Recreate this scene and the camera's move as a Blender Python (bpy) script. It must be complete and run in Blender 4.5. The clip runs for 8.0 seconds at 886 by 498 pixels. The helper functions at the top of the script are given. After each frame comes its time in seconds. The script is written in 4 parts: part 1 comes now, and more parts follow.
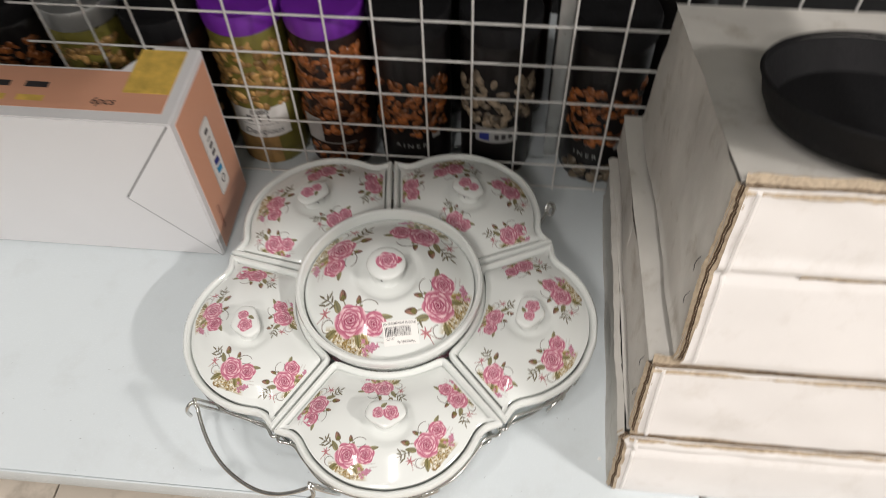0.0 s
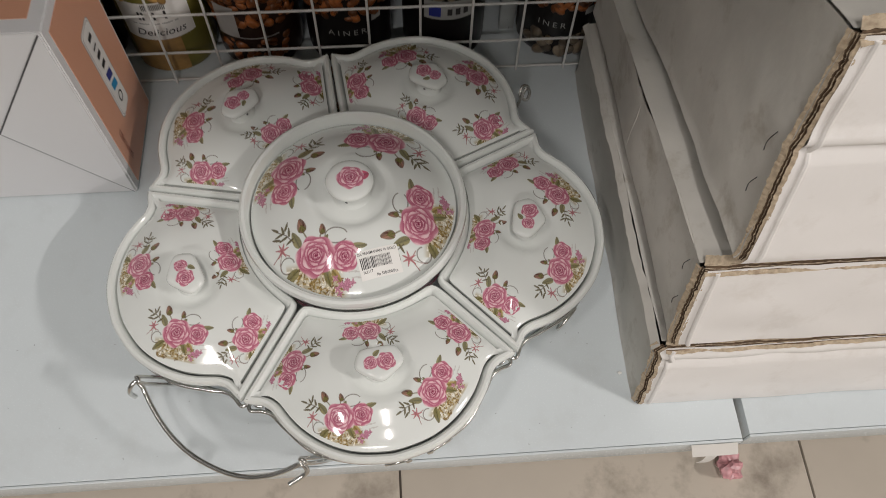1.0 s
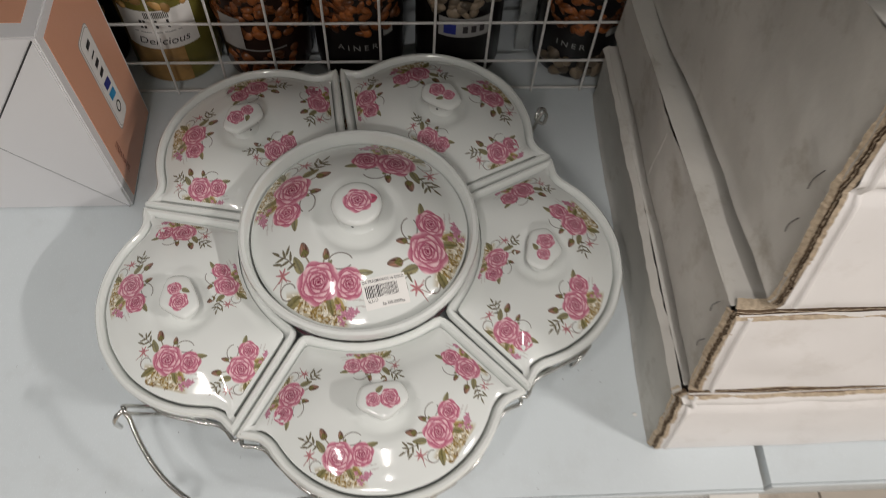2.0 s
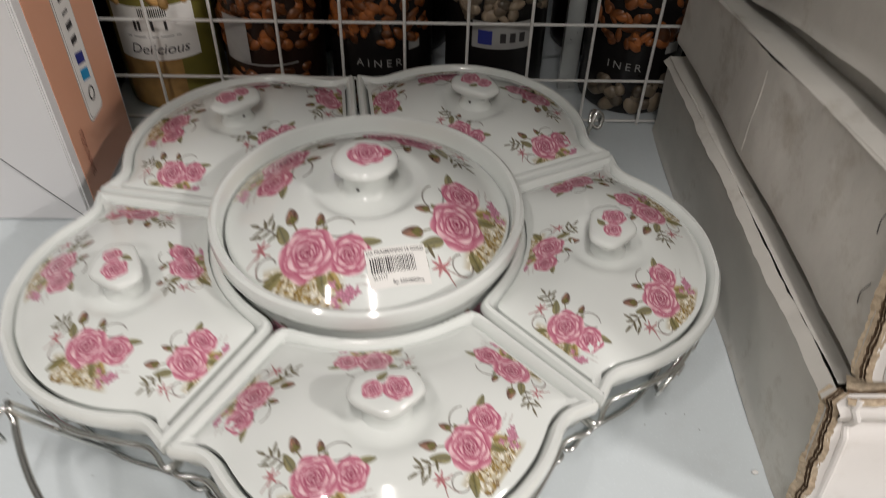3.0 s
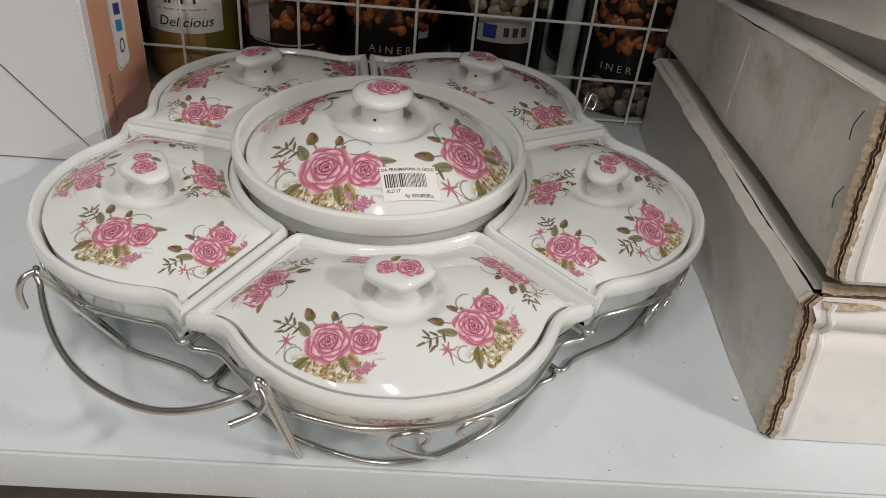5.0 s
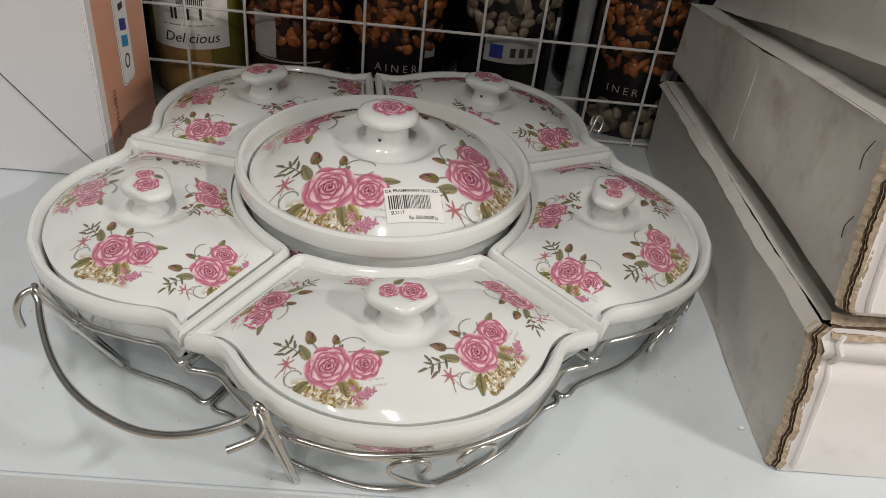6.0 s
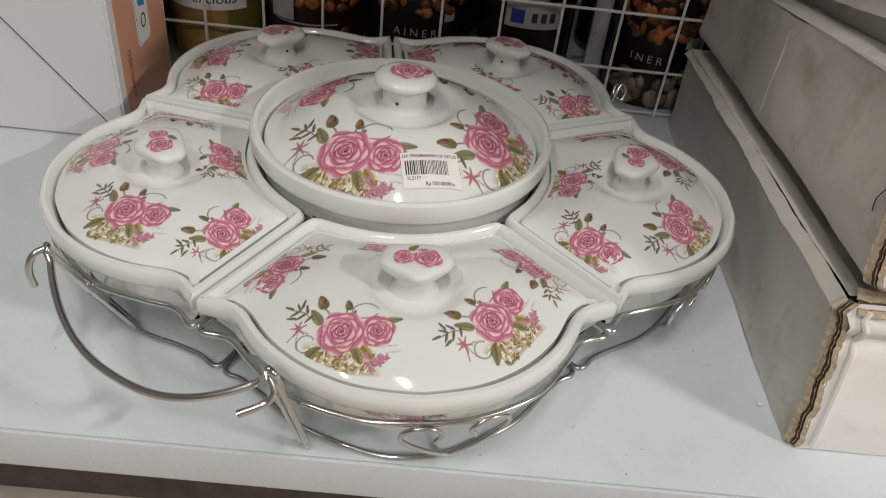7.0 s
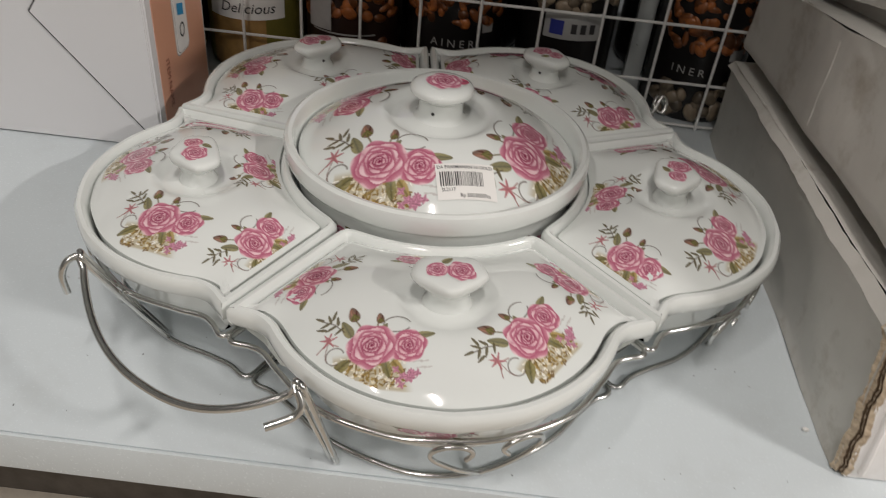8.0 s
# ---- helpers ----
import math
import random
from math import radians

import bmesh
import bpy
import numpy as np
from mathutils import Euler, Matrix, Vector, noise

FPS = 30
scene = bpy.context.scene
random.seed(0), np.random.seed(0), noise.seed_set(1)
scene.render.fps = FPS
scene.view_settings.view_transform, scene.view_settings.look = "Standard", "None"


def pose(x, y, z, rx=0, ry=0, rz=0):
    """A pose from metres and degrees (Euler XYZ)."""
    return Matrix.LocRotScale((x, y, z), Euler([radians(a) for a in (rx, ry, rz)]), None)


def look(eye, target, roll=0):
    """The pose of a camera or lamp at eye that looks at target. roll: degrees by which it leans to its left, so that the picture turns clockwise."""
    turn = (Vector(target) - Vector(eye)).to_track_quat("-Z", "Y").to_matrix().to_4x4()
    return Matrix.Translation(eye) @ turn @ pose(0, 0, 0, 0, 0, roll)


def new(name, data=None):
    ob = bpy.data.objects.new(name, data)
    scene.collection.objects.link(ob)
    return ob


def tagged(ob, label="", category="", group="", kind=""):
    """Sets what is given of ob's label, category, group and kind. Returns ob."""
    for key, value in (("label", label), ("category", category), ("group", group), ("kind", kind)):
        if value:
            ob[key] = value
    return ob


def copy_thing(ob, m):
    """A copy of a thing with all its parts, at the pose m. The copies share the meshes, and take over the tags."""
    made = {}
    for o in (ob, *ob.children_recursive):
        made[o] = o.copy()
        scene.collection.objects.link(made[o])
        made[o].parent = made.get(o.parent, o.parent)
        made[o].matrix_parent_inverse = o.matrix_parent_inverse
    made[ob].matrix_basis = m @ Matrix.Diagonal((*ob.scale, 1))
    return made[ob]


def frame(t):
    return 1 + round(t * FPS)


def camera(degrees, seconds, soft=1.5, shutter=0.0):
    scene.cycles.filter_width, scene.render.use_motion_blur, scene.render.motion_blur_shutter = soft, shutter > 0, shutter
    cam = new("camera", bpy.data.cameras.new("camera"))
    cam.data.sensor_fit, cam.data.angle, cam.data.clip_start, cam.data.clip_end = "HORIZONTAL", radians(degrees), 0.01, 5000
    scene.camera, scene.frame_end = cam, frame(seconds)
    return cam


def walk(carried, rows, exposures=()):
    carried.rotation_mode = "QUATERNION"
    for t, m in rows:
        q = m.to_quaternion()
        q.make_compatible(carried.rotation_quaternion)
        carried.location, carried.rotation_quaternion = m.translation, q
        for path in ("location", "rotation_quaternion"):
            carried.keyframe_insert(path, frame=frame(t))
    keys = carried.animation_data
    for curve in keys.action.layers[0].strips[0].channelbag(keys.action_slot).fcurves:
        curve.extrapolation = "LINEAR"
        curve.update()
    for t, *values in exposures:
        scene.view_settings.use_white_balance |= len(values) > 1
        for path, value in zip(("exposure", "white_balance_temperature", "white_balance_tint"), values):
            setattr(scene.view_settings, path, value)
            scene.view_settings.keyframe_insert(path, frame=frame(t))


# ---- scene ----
cam = camera(59.3, 8.0, soft=0.8, shutter=0.5)
PATH = [
    (0, (0.06, -0.438, 0.748), (0.052, 0.726, -0.878), -2.1),
    (0.5, (0.007, -0.389, 0.688), (0.165, 0.626, -1.028), -1.0),
    (1, (-0.001, -0.346, 0.647), (0.211, 0.558, -1.125), 2.6),
    (1.5, (-0.002, -0.318, 0.638), (0.212, 0.512, -1.169), 5.5),
    (1.7, (-0.003, -0.313, 0.643), (0.226, 0.526, -1.158), 6.3),
    (2.8, (-0.011, -0.358, 0.439), (0.176, 1.011, -1.008), 0.1),
    (3, (-0.008, -0.368, 0.391), (0.21, 1.065, -0.987), 1.6),
    (3.5, (-0.018, -0.426, 0.349), (0.249, 1.054, -0.969), 5.9),
    (4, (-0.033, -0.459, 0.341), (0.243, 1.102, -0.879), 5.4),
    (5.5, (-0.036, -0.447, 0.335), (0.267, 1.131, -0.856), 6.4),
    (6, (-0.036, -0.445, 0.336), (0.255, 1.149, -0.836), 6.8),
    (6.5, (-0.035, -0.445, 0.335), (0.246, 1.149, -0.84), 6.6),
    (7, (-0.035, -0.44, 0.329), (0.217, 1.114, -0.905), 7.2),
    (7.5, (-0.031, -0.437, 0.326), (0.185, 1.107, -0.928), 5.9),
    (8, (-0.034, -0.433, 0.324), (0.13, 1.146, -0.894), 6.1),
]
walk(cam, [(t, look(eye, target, roll)) for t, eye, target, roll in PATH],
     exposures=[(0, 0.0), (0.5, -0.2), (1.0, -0.55), (1.7, -0.55), (2.8, -0.3), (3.5, -0.4), (5.5, -0.4), (8, -0.5)])

# the light of a shop hall: white ceiling, rows of tube lamps
world = bpy.data.worlds.new("world")
scene.world = world
world.use_nodes = True
world.node_tree.nodes["Background"].inputs[0].default_value = (0.80, 0.86, 0.90, 1)
world.node_tree.nodes["Background"].inputs[1].default_value = 0.02


def tube_light(x, y, z, length, width, power, turn=0.0, color=(1.0, 0.932, 0.895)):
    data = bpy.data.lights.new("tube_light", "AREA")
    data.shape, data.size, data.size_y, data.energy, data.color = "RECTANGLE", length, width, power, color
    ob = new("tube_light", data)
    ob.matrix_world = pose(x, y, z, 0, 0, turn)
    return ob


LAMPS = pose(0, 0, 0, 0, 0, -6.9)
tube_light(*(LAMPS @ Vector((3.29, -1.55, 2.45))), 0.5, 0.10, 150.0, 60)
tube_light(*(LAMPS @ Vector((0.05, -1.05, 2.60))), 0.9, 0.06, 32.0, 90)
tube_light(*(LAMPS @ Vector((-1.10, -1.10, 2.60))), 0.5, 0.08, 16.0, 75)
tube_light(*(LAMPS @ Vector((-0.30, -2.60, 2.40))), 0.6, 0.10, 36.0, 5)


# ---- materials ----
def material(name, base, rough=0.5, metal=0.0, coat=0.0, var=0.06, scale=40.0, bump=0.0, fine=400.0, dirt=None, dirt_amount=0.0, dirt_scale=8.0, piece=0.0):
    """A surface with variation at two scales, fine relief and, where given, dirt in blotches."""
    mat = bpy.data.materials.new(name)
    mat.use_nodes = True
    nt = mat.node_tree
    bsdf = nt.nodes["Principled BSDF"]
    bsdf.inputs["Roughness"].default_value = rough
    bsdf.inputs["Metallic"].default_value = metal
    bsdf.inputs["Coat Weight"].default_value = coat
    bsdf.inputs["Coat Roughness"].default_value = 0.05
    tc = nt.nodes.new("ShaderNodeTexCoord")
    big = nt.nodes.new("ShaderNodeTexNoise")
    big.inputs["Scale"].default_value, big.inputs["Detail"].default_value = scale, 6
    nt.links.new(tc.outputs["Object"], big.inputs["Vector"])
    ramp = nt.nodes.new("ShaderNodeMapRange")
    ramp.inputs[1].default_value, ramp.inputs[2].default_value = 0.25, 0.75
    ramp.inputs[3].default_value, ramp.inputs[4].default_value = 1 - var, 1 + var
    nt.links.new(big.outputs["Fac"], ramp.inputs[0])
    mul = nt.nodes.new("ShaderNodeMix")
    mul.data_type, mul.blend_type = "RGBA", "MULTIPLY"
    mul.inputs[0].default_value = 1.0
    mul.inputs[6].default_value = (*base, 1)
    nt.links.new(ramp.outputs[0], mul.inputs[7])
    out = mul.outputs[2]
    if piece:
        geo = nt.nodes.new("ShaderNodeNewGeometry")
        each = nt.nodes.new("ShaderNodeMapRange")
        each.inputs[3].default_value, each.inputs[4].default_value = 1 - piece, 1 + piece
        nt.links.new(geo.outputs["Random Per Island"], each.inputs[0])
        tone = nt.nodes.new("ShaderNodeMix")
        tone.data_type, tone.blend_type = "RGBA", "MULTIPLY"
        tone.inputs[0].default_value = 1.0
        nt.links.new(out, tone.inputs[6])
        nt.links.new(each.outputs[0], tone.inputs[7])
        out = tone.outputs[2]
    small = nt.nodes.new("ShaderNodeTexNoise")
    small.inputs["Scale"].default_value, small.inputs["Detail"].default_value = fine, 4
    nt.links.new(tc.outputs["Object"], small.inputs["Vector"])
    if dirt:
        spots = nt.nodes.new("ShaderNodeTexNoise")
        spots.inputs["Scale"].default_value, spots.inputs["Detail"].default_value, spots.inputs["Roughness"].default_value = dirt_scale, 9, 0.68
        nt.links.new(tc.outputs["Object"], spots.inputs["Vector"])
        cut = nt.nodes.new("ShaderNodeMapRange")
        cut.inputs[1].default_value, cut.inputs[2].default_value = 0.54, 0.74
        cut.inputs[3].default_value, cut.inputs[4].default_value = 0.0, dirt_amount
        nt.links.new(spots.outputs["Fac"], cut.inputs[0])
        mix = nt.nodes.new("ShaderNodeMix")
        mix.data_type = "RGBA"
        nt.links.new(cut.outputs[0], mix.inputs[0])
        nt.links.new(out, mix.inputs[6])
        mix.inputs[7].default_value = (*dirt, 1)
        out = mix.outputs[2]
    nt.links.new(out, bsdf.inputs["Base Color"])
    rr = nt.nodes.new("ShaderNodeMapRange")
    rr.inputs[3].default_value, rr.inputs[4].default_value = rough * 0.8, min(1.0, rough * 1.2)
    nt.links.new(small.outputs["Fac"], rr.inputs[0])
    nt.links.new(rr.outputs[0], bsdf.inputs["Roughness"])
    if bump:
        bp = nt.nodes.new("ShaderNodeBump")
        bp.inputs["Strength"].default_value, bp.inputs["Distance"].default_value = 1.0, bump
        nt.links.new(small.outputs["Fac"], bp.inputs["Height"])
        nt.links.new(bp.outputs[0], bsdf.inputs["Normal"])
    return mat


def inked(name, rough=0.08, coat=0.4):
    """Printed colour, taken from the mesh's own ink layer."""
    mat = bpy.data.materials.new(name)
    mat.use_nodes = True
    nt = mat.node_tree
    bsdf = nt.nodes["Principled BSDF"]
    bsdf.inputs["Roughness"].default_value, bsdf.inputs["Coat Weight"].default_value = rough, coat
    bsdf.inputs["Coat Roughness"].default_value = 0.05
    ink = nt.nodes.new("ShaderNodeVertexColor")
    ink.layer_name = "ink"
    nt.links.new(ink.outputs["Color"], bsdf.inputs["Base Color"])
    return mat


WHITE = (0.745, 0.775, 0.75)
PORCELAIN = material("porcelain", WHITE, 0.09, coat=0.5, var=0.015, scale=14, bump=0.00002, fine=60)
PRINT = inked("glazed_print", 0.09, 0.5)
STEEL = material("chromed_wire", (0.62, 0.62, 0.60), 0.22, metal=1.0, var=0.12, scale=60, fine=300)
SHELF = material("white_shelf_enamel", (0.60, 0.655, 0.675), 0.26, coat=0.1, var=0.03, scale=5, bump=0.00002, fine=700, dirt=(0.42, 0.43, 0.42), dirt_amount=0.25, dirt_scale=14)
GRIDWIRE = material("white_coated_wire", (0.66, 0.66, 0.64), 0.4, var=0.08, scale=60, dirt=(0.35, 0.33, 0.30), dirt_amount=0.3, dirt_scale=40)
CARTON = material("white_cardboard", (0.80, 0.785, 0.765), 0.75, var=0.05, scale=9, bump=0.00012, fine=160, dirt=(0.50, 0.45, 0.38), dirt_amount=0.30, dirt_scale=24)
# Real soil blotches; base colour greyed below CARTON for shaded sides and tops.
CARTON_SIDE = material("soiled_shaded_cardboard", (0.62, 0.605, 0.56), 0.8, var=0.12, scale=14, bump=0.00025, fine=120, dirt=(0.27, 0.225, 0.155), dirt_amount=0.6, dirt_scale=24)
KRAFT = material("torn_brown_board", (0.46, 0.375, 0.27), 0.95, var=0.30, scale=330, bump=0.0004, fine=700, dirt=(0.20, 0.12, 0.07), dirt_amount=0.7, dirt_scale=120)
# Brown board in the grooves, its colour darkened for the shade there.
FLUTE_SHADE = material("shaded_brown_flutes", (0.13, 0.085, 0.05), 0.95, var=0.35, scale=300, bump=0.0005, fine=600)
BOXWHITE = material("coated_white_board", (0.78, 0.78, 0.79), 0.35, var=0.02, scale=8, bump=0.00003, fine=300)
PEACH = material("peach_printed_board", (0.70, 0.36, 0.235), 0.38, var=0.03, scale=10)
GOLDPRINT = material("yellow_printed_board", (0.70, 0.47, 0.10), 0.4, var=0.3, scale=60)
DARKINK = material("dark_ink", (0.03, 0.028, 0.03), 0.5)
REDINK = material("red_brown_ink", (0.25, 0.05, 0.03), 0.5)
NAVYINK = material("navy_ink", (0.02, 0.03, 0.22), 0.4)
BLUEINK = material("blue_ink", (0.02, 0.28, 0.55), 0.4)
PAPER = material("label_paper", (0.80, 0.79, 0.76), 0.55, var=0.03, scale=80)
TILE = material("beige_floor_tile", (0.50, 0.45, 0.38), 0.32, var=0.06, scale=10, dirt=(0.12, 0.095, 0.07), dirt_amount=0.75, dirt_scale=9)
GROUT = material("dark_grout", (0.10, 0.085, 0.07), 0.9, var=0.3, scale=60)
PLASTER = material("pale_plaster", (0.24, 0.245, 0.24), 0.8, var=0.04, scale=3)
BLACKPOT = material("black_enamel", (0.006, 0.006, 0.007), 0.7, coat=0.0, var=0.2, scale=20)
# Canister wrap; also blackens the added panel behind them in place of shade.
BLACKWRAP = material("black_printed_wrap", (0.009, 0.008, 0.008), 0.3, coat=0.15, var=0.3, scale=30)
BROWNWRAP = material("dark_brown_wrap", (0.022, 0.011, 0.008), 0.3, coat=0.15, var=0.3, scale=30)
NUT = material("roasted_nuts", (0.21, 0.068, 0.018), 0.3, var=0.5, scale=90, piece=0.7)
PALENUT = material("pale_nuts", (0.19, 0.15, 0.105), 0.35, var=0.4, scale=90, piece=0.6)
PASTRY = material("golden_biscuits", (0.36, 0.21, 0.07), 0.4, var=0.4, scale=60, piece=0.5)
PURPLE = material("purple_plastic", (0.16, 0.02, 0.34), 0.35, var=0.1, scale=30)
GREENPRINT = material("olive_print", (0.17, 0.15, 0.03), 0.4, var=0.2, scale=40)
SILVER = material("silver_foil", (0.55, 0.56, 0.55), 0.3, metal=0.7, var=0.15, scale=30)
PINKFILM = material("pink_film", (0.52, 0.26, 0.28), 0.3, var=0.4, scale=120)
GREYPRINT = material("grey_print", (0.35, 0.35, 0.34), 0.5, var=0.2)

for dull in (BLACKPOT, BLACKWRAP, BROWNWRAP):
    dull.node_tree.nodes["Principled BSDF"].inputs["Specular IOR Level"].default_value = 0.25


# ---- building helpers ----
def thing(name, m, label, category, group="", kind=""):
    ob = new(name)
    ob.empty_display_size = 0.02
    ob.matrix_world = m
    return tagged(ob, label, category, group, kind)


def finish(bm, name, mats, smooth=True):
    me = bpy.data.meshes.new(name)
    bmesh.ops.recalc_face_normals(bm, faces=bm.faces)
    bm.to_mesh(me)
    bm.free()
    for mat in mats if isinstance(mats, (list, tuple)) else (mats,):
        me.materials.append(mat)
    if smooth:
        me.shade_smooth()
        me.set_sharp_from_angle(angle=radians(38))
    return me


def part(name, bm, mat, parent=None, label="", smooth=True, m=None):
    me = bm if isinstance(bm, bpy.types.Mesh) else finish(bm, name, mat, smooth)
    ob = new(name, me)
    if parent:
        ob.parent = parent
    if m is not None:
        ob.matrix_basis = m
    return tagged(ob, label)


def loft(bm, rings, cap_first=False, cap_last=False, closed=True):
    """Skin a list of rings (lists of points) with the same count."""
    rows = [[bm.verts.new(p) for p in ring] for ring in rings]
    n = len(rows[0])
    for a, b in zip(rows, rows[1:]):
        for i in range(n if closed else n - 1):
            j = (i + 1) % n
            bm.faces.new((a[i], a[j], b[j], b[i]))
    if cap_first:
        bm.faces.new(rows[0])
    if cap_last:
        bm.faces.new(rows[-1])
    return rows


def tube(points, radius, segs=12, closed=False, bm=None):
    """A round wire along a line of points."""
    bm = bm or bmesh.new()
    pts = [Vector(p) for p in points]
    n = len(pts)
    rings, normal = [], None
    for i, p in enumerate(pts):
        if closed:
            tangent = pts[(i + 1) % n] - pts[i - 1]
        else:
            tangent = pts[min(i + 1, n - 1)] - pts[max(i - 1, 0)]
        tangent.normalize()
        if normal is None:
            normal = tangent.orthogonal().normalized()
        normal = (normal - tangent * normal.dot(tangent)).normalized()
        side = tangent.cross(normal)
        rings.append([p + radius * (math.cos(a) * normal + math.sin(a) * side) for a in (2 * math.pi * k / segs for k in range(segs))])
    if closed:
        rings.append(rings[0])
        rows = loft(bm, rings)
        bmesh.ops.remove_doubles(bm, verts=rows[0] + rows[-1], dist=1e-7)
    else:
        loft(bm, rings, True, True)
    return bm


def smooth_line(ctrl, per=8, closed=False):
    """A Catmull-Rom line through the given points."""
    pts = [Vector(p) for p in ctrl]
    n, out = len(pts), []
    for i in range(n if closed else n - 1):
        if closed:
            a, b, c, d = pts[i - 1], pts[i], pts[(i + 1) % n], pts[(i + 2) % n]
        else:
            a, b, c, d = pts[max(i - 1, 0)], pts[i], pts[i + 1], pts[min(i + 2, n - 1)]
        for k in range(per):
            t = k / per
            out.append(0.5 * (2 * b + (c - a) * t + (2 * a - 5 * b + 4 * c - d) * t * t + (3 * b - a - 3 * c + d) * t ** 3))
    if not closed:
        out.append(pts[-1])
    return out


def box_bm(x0, y0, z0, x1, y1, z1, bevel=0.0, bm=None):
    bm = bm or bmesh.new()
    made = bmesh.ops.create_cube(bm, size=1, matrix=Matrix.Translation(((x0 + x1) / 2, (y0 + y1) / 2, (z0 + z1) / 2)) @ Matrix.Diagonal((x1 - x0, y1 - y0, z1 - z0, 1)))
    if bevel:
        edges = list({e for v in made["verts"] for e in v.link_edges})
        bmesh.ops.bevel(bm, geom=edges, offset=bevel, segments=2, affect="EDGES", profile=0.6)
    return bm


def turned(profile, segs=64, bm=None):
    """A body of revolution from (radius, z) pairs."""
    bm = bm or bmesh.new()
    rings = [[(max(r, 1e-5) * math.cos(a), max(r, 1e-5) * math.sin(a), z) for a in (2 * math.pi * k / segs for k in range(segs))] for r, z in profile]
    loft(bm, rings, True, True)
    return bm


def lettering(body, size, place, shear=0.0, thick=0.0):
    """Writing in the built-in font, each point put by place(x, y); centred on 0, 0."""
    cu = bpy.data.curves.new("lettering", "FONT")
    cu.body, cu.size, cu.align_x, cu.align_y, cu.shear, cu.offset = body, size, "CENTER", "CENTER", shear, thick
    cu.resolution_u = 3
    tmp = new("lettering", cu)
    me = bpy.data.meshes.new_from_object(tmp.evaluated_get(bpy.context.evaluated_depsgraph_get()))
    bpy.data.objects.remove(tmp)
    bpy.data.curves.remove(cu)
    bm = bmesh.new()
    bm.from_mesh(me)
    bpy.data.meshes.remove(me)
    for v in bm.verts:
        v.co = place(v.co.x, v.co.y)
    return bm


def patch(x0, y0, x1, y1, place, nx=6, ny=4, bm=None):
    """A small flat print, each point put by place(x, y)."""
    bm = bm or bmesh.new()
    rows = [[bm.verts.new(place(x0 + (x1 - x0) * i / nx, y0 + (y1 - y0) * j / ny)) for i in range(nx + 1)] for j in range(ny + 1)]
    for a, b in zip(rows, rows[1:]):
        for i in range(nx):
            bm.faces.new((a[i], a[i + 1], b[i + 1], b[i]))
    return bm


TURN = pose(0, 0, 0, 0, 0, -6.9)  # the shelf runs at this angle to the dish set

# ---- the place: shelves, divider grid, floor, hall ----
FLOOR = -0.125
EDGE = -0.2025


def shelf_board(x0, x1, y0, label):
    ob = thing("shelf", TURN, label, "shelf")
    part("panel", box_bm(x0, y0 + 0.0026, -0.020, x1, 0.62, 0.0, 0.0007), SHELF, ob)
    part("front_flange", box_bm(x0, y0, -0.027, x1, y0 + 0.0022, -0.0002, 0.0007), SHELF, ob)
    return ob


shelf_board(-1.3, 0.3165, EDGE, "white enamelled metal shelf board beside a narrow joint")
shelf_board(0.3235, 1.3, EDGE + 0.003, "white enamelled metal shelf board under the cartons")

plinth = thing("plinth", TURN, "dark recessed plinth under the white shelves", "plinth", kind="structure")
part("panel", box_bm(-1.3, EDGE + 0.05, FLOOR, 1.3, EDGE + 0.06, -0.0204), GROUT, plinth)

floor_bed = part("floor", box_bm(-2.4, -2.8, FLOOR - 0.05, 4.2, 2.0, FLOOR - 0.003), GROUT, m=TURN)
tagged(floor_bed, "beige ceramic tiled floor with dark joints", "floor", kind="structure")
ceiling = part("ceiling", box_bm(-2.4, -2.8, 2.75, 4.2, 2.0, 2.85), PLASTER, m=TURN)
tagged(ceiling, "plain white shop ceiling", "ceiling", kind="structure")
for name, b in (("wall_north", (-2.4, 2.0, 4.2, 2.1)), ("wall_south", (-2.4, -2.9, 4.2, -2.8)), ("wall_east", (4.2, -2.8, 4.3, 2.0)), ("wall_west", (-2.5, -2.8, -2.4, 2.0))):
    wall = part(name, box_bm(b[0], b[1], FLOOR - 0.003, b[2], b[3], 2.75), PLASTER, m=TURN)
    tagged(wall, "plain pale shop wall", "wall", kind="structure")

# Unseen shelf on posts, added to keep lamp light off the back.
upper = thing("unseen_upper_shelf", TURN, "unseen white shelf board added above to shade the back", "shelf")
part("panel", box_bm(-1.3, -0.170, 0.600, 0.3165, 0.62, 0.620, 0.0016), SHELF, upper)
for x in (-1.290, 0.270):
    part("end_post", box_bm(x, 0.585, 0.0005, x + 0.04, 0.615, 0.5995, 0.001), SHELF, upper)
# Added panel, black to give the shade beyond the canisters.
backing = thing("shade_panel", TURN, "added black panel for the shade behind the canisters", "panel", kind="structure")
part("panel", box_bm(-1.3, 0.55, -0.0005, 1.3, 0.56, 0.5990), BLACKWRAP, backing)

# wire grid that divides the shelf
GRID_Y, PITCH, GRID_Z = 0.205, 0.0508, -0.008
grid = thing("wire_grid", TURN @ pose(0, GRID_Y, 0), "white coated wire grid panel standing upright on the shelf", "grid panel")
for k in range(-8, 12):
    x = 0.0178 + PITCH * k
    part("upright_wire", tube([(x, 0, 0.001), (x + 0.001, 0, 0.440)], 0.0013, 8), GRIDWIRE, grid)
for k in range(9):
    z = 0.003 if k == 0 else GRID_Z + PITCH * k
    part("cross_wire", tube([(-0.42, 0.0026, z), (0.62, 0.0026, z)], 0.0013, 8), GRIDWIRE, grid)


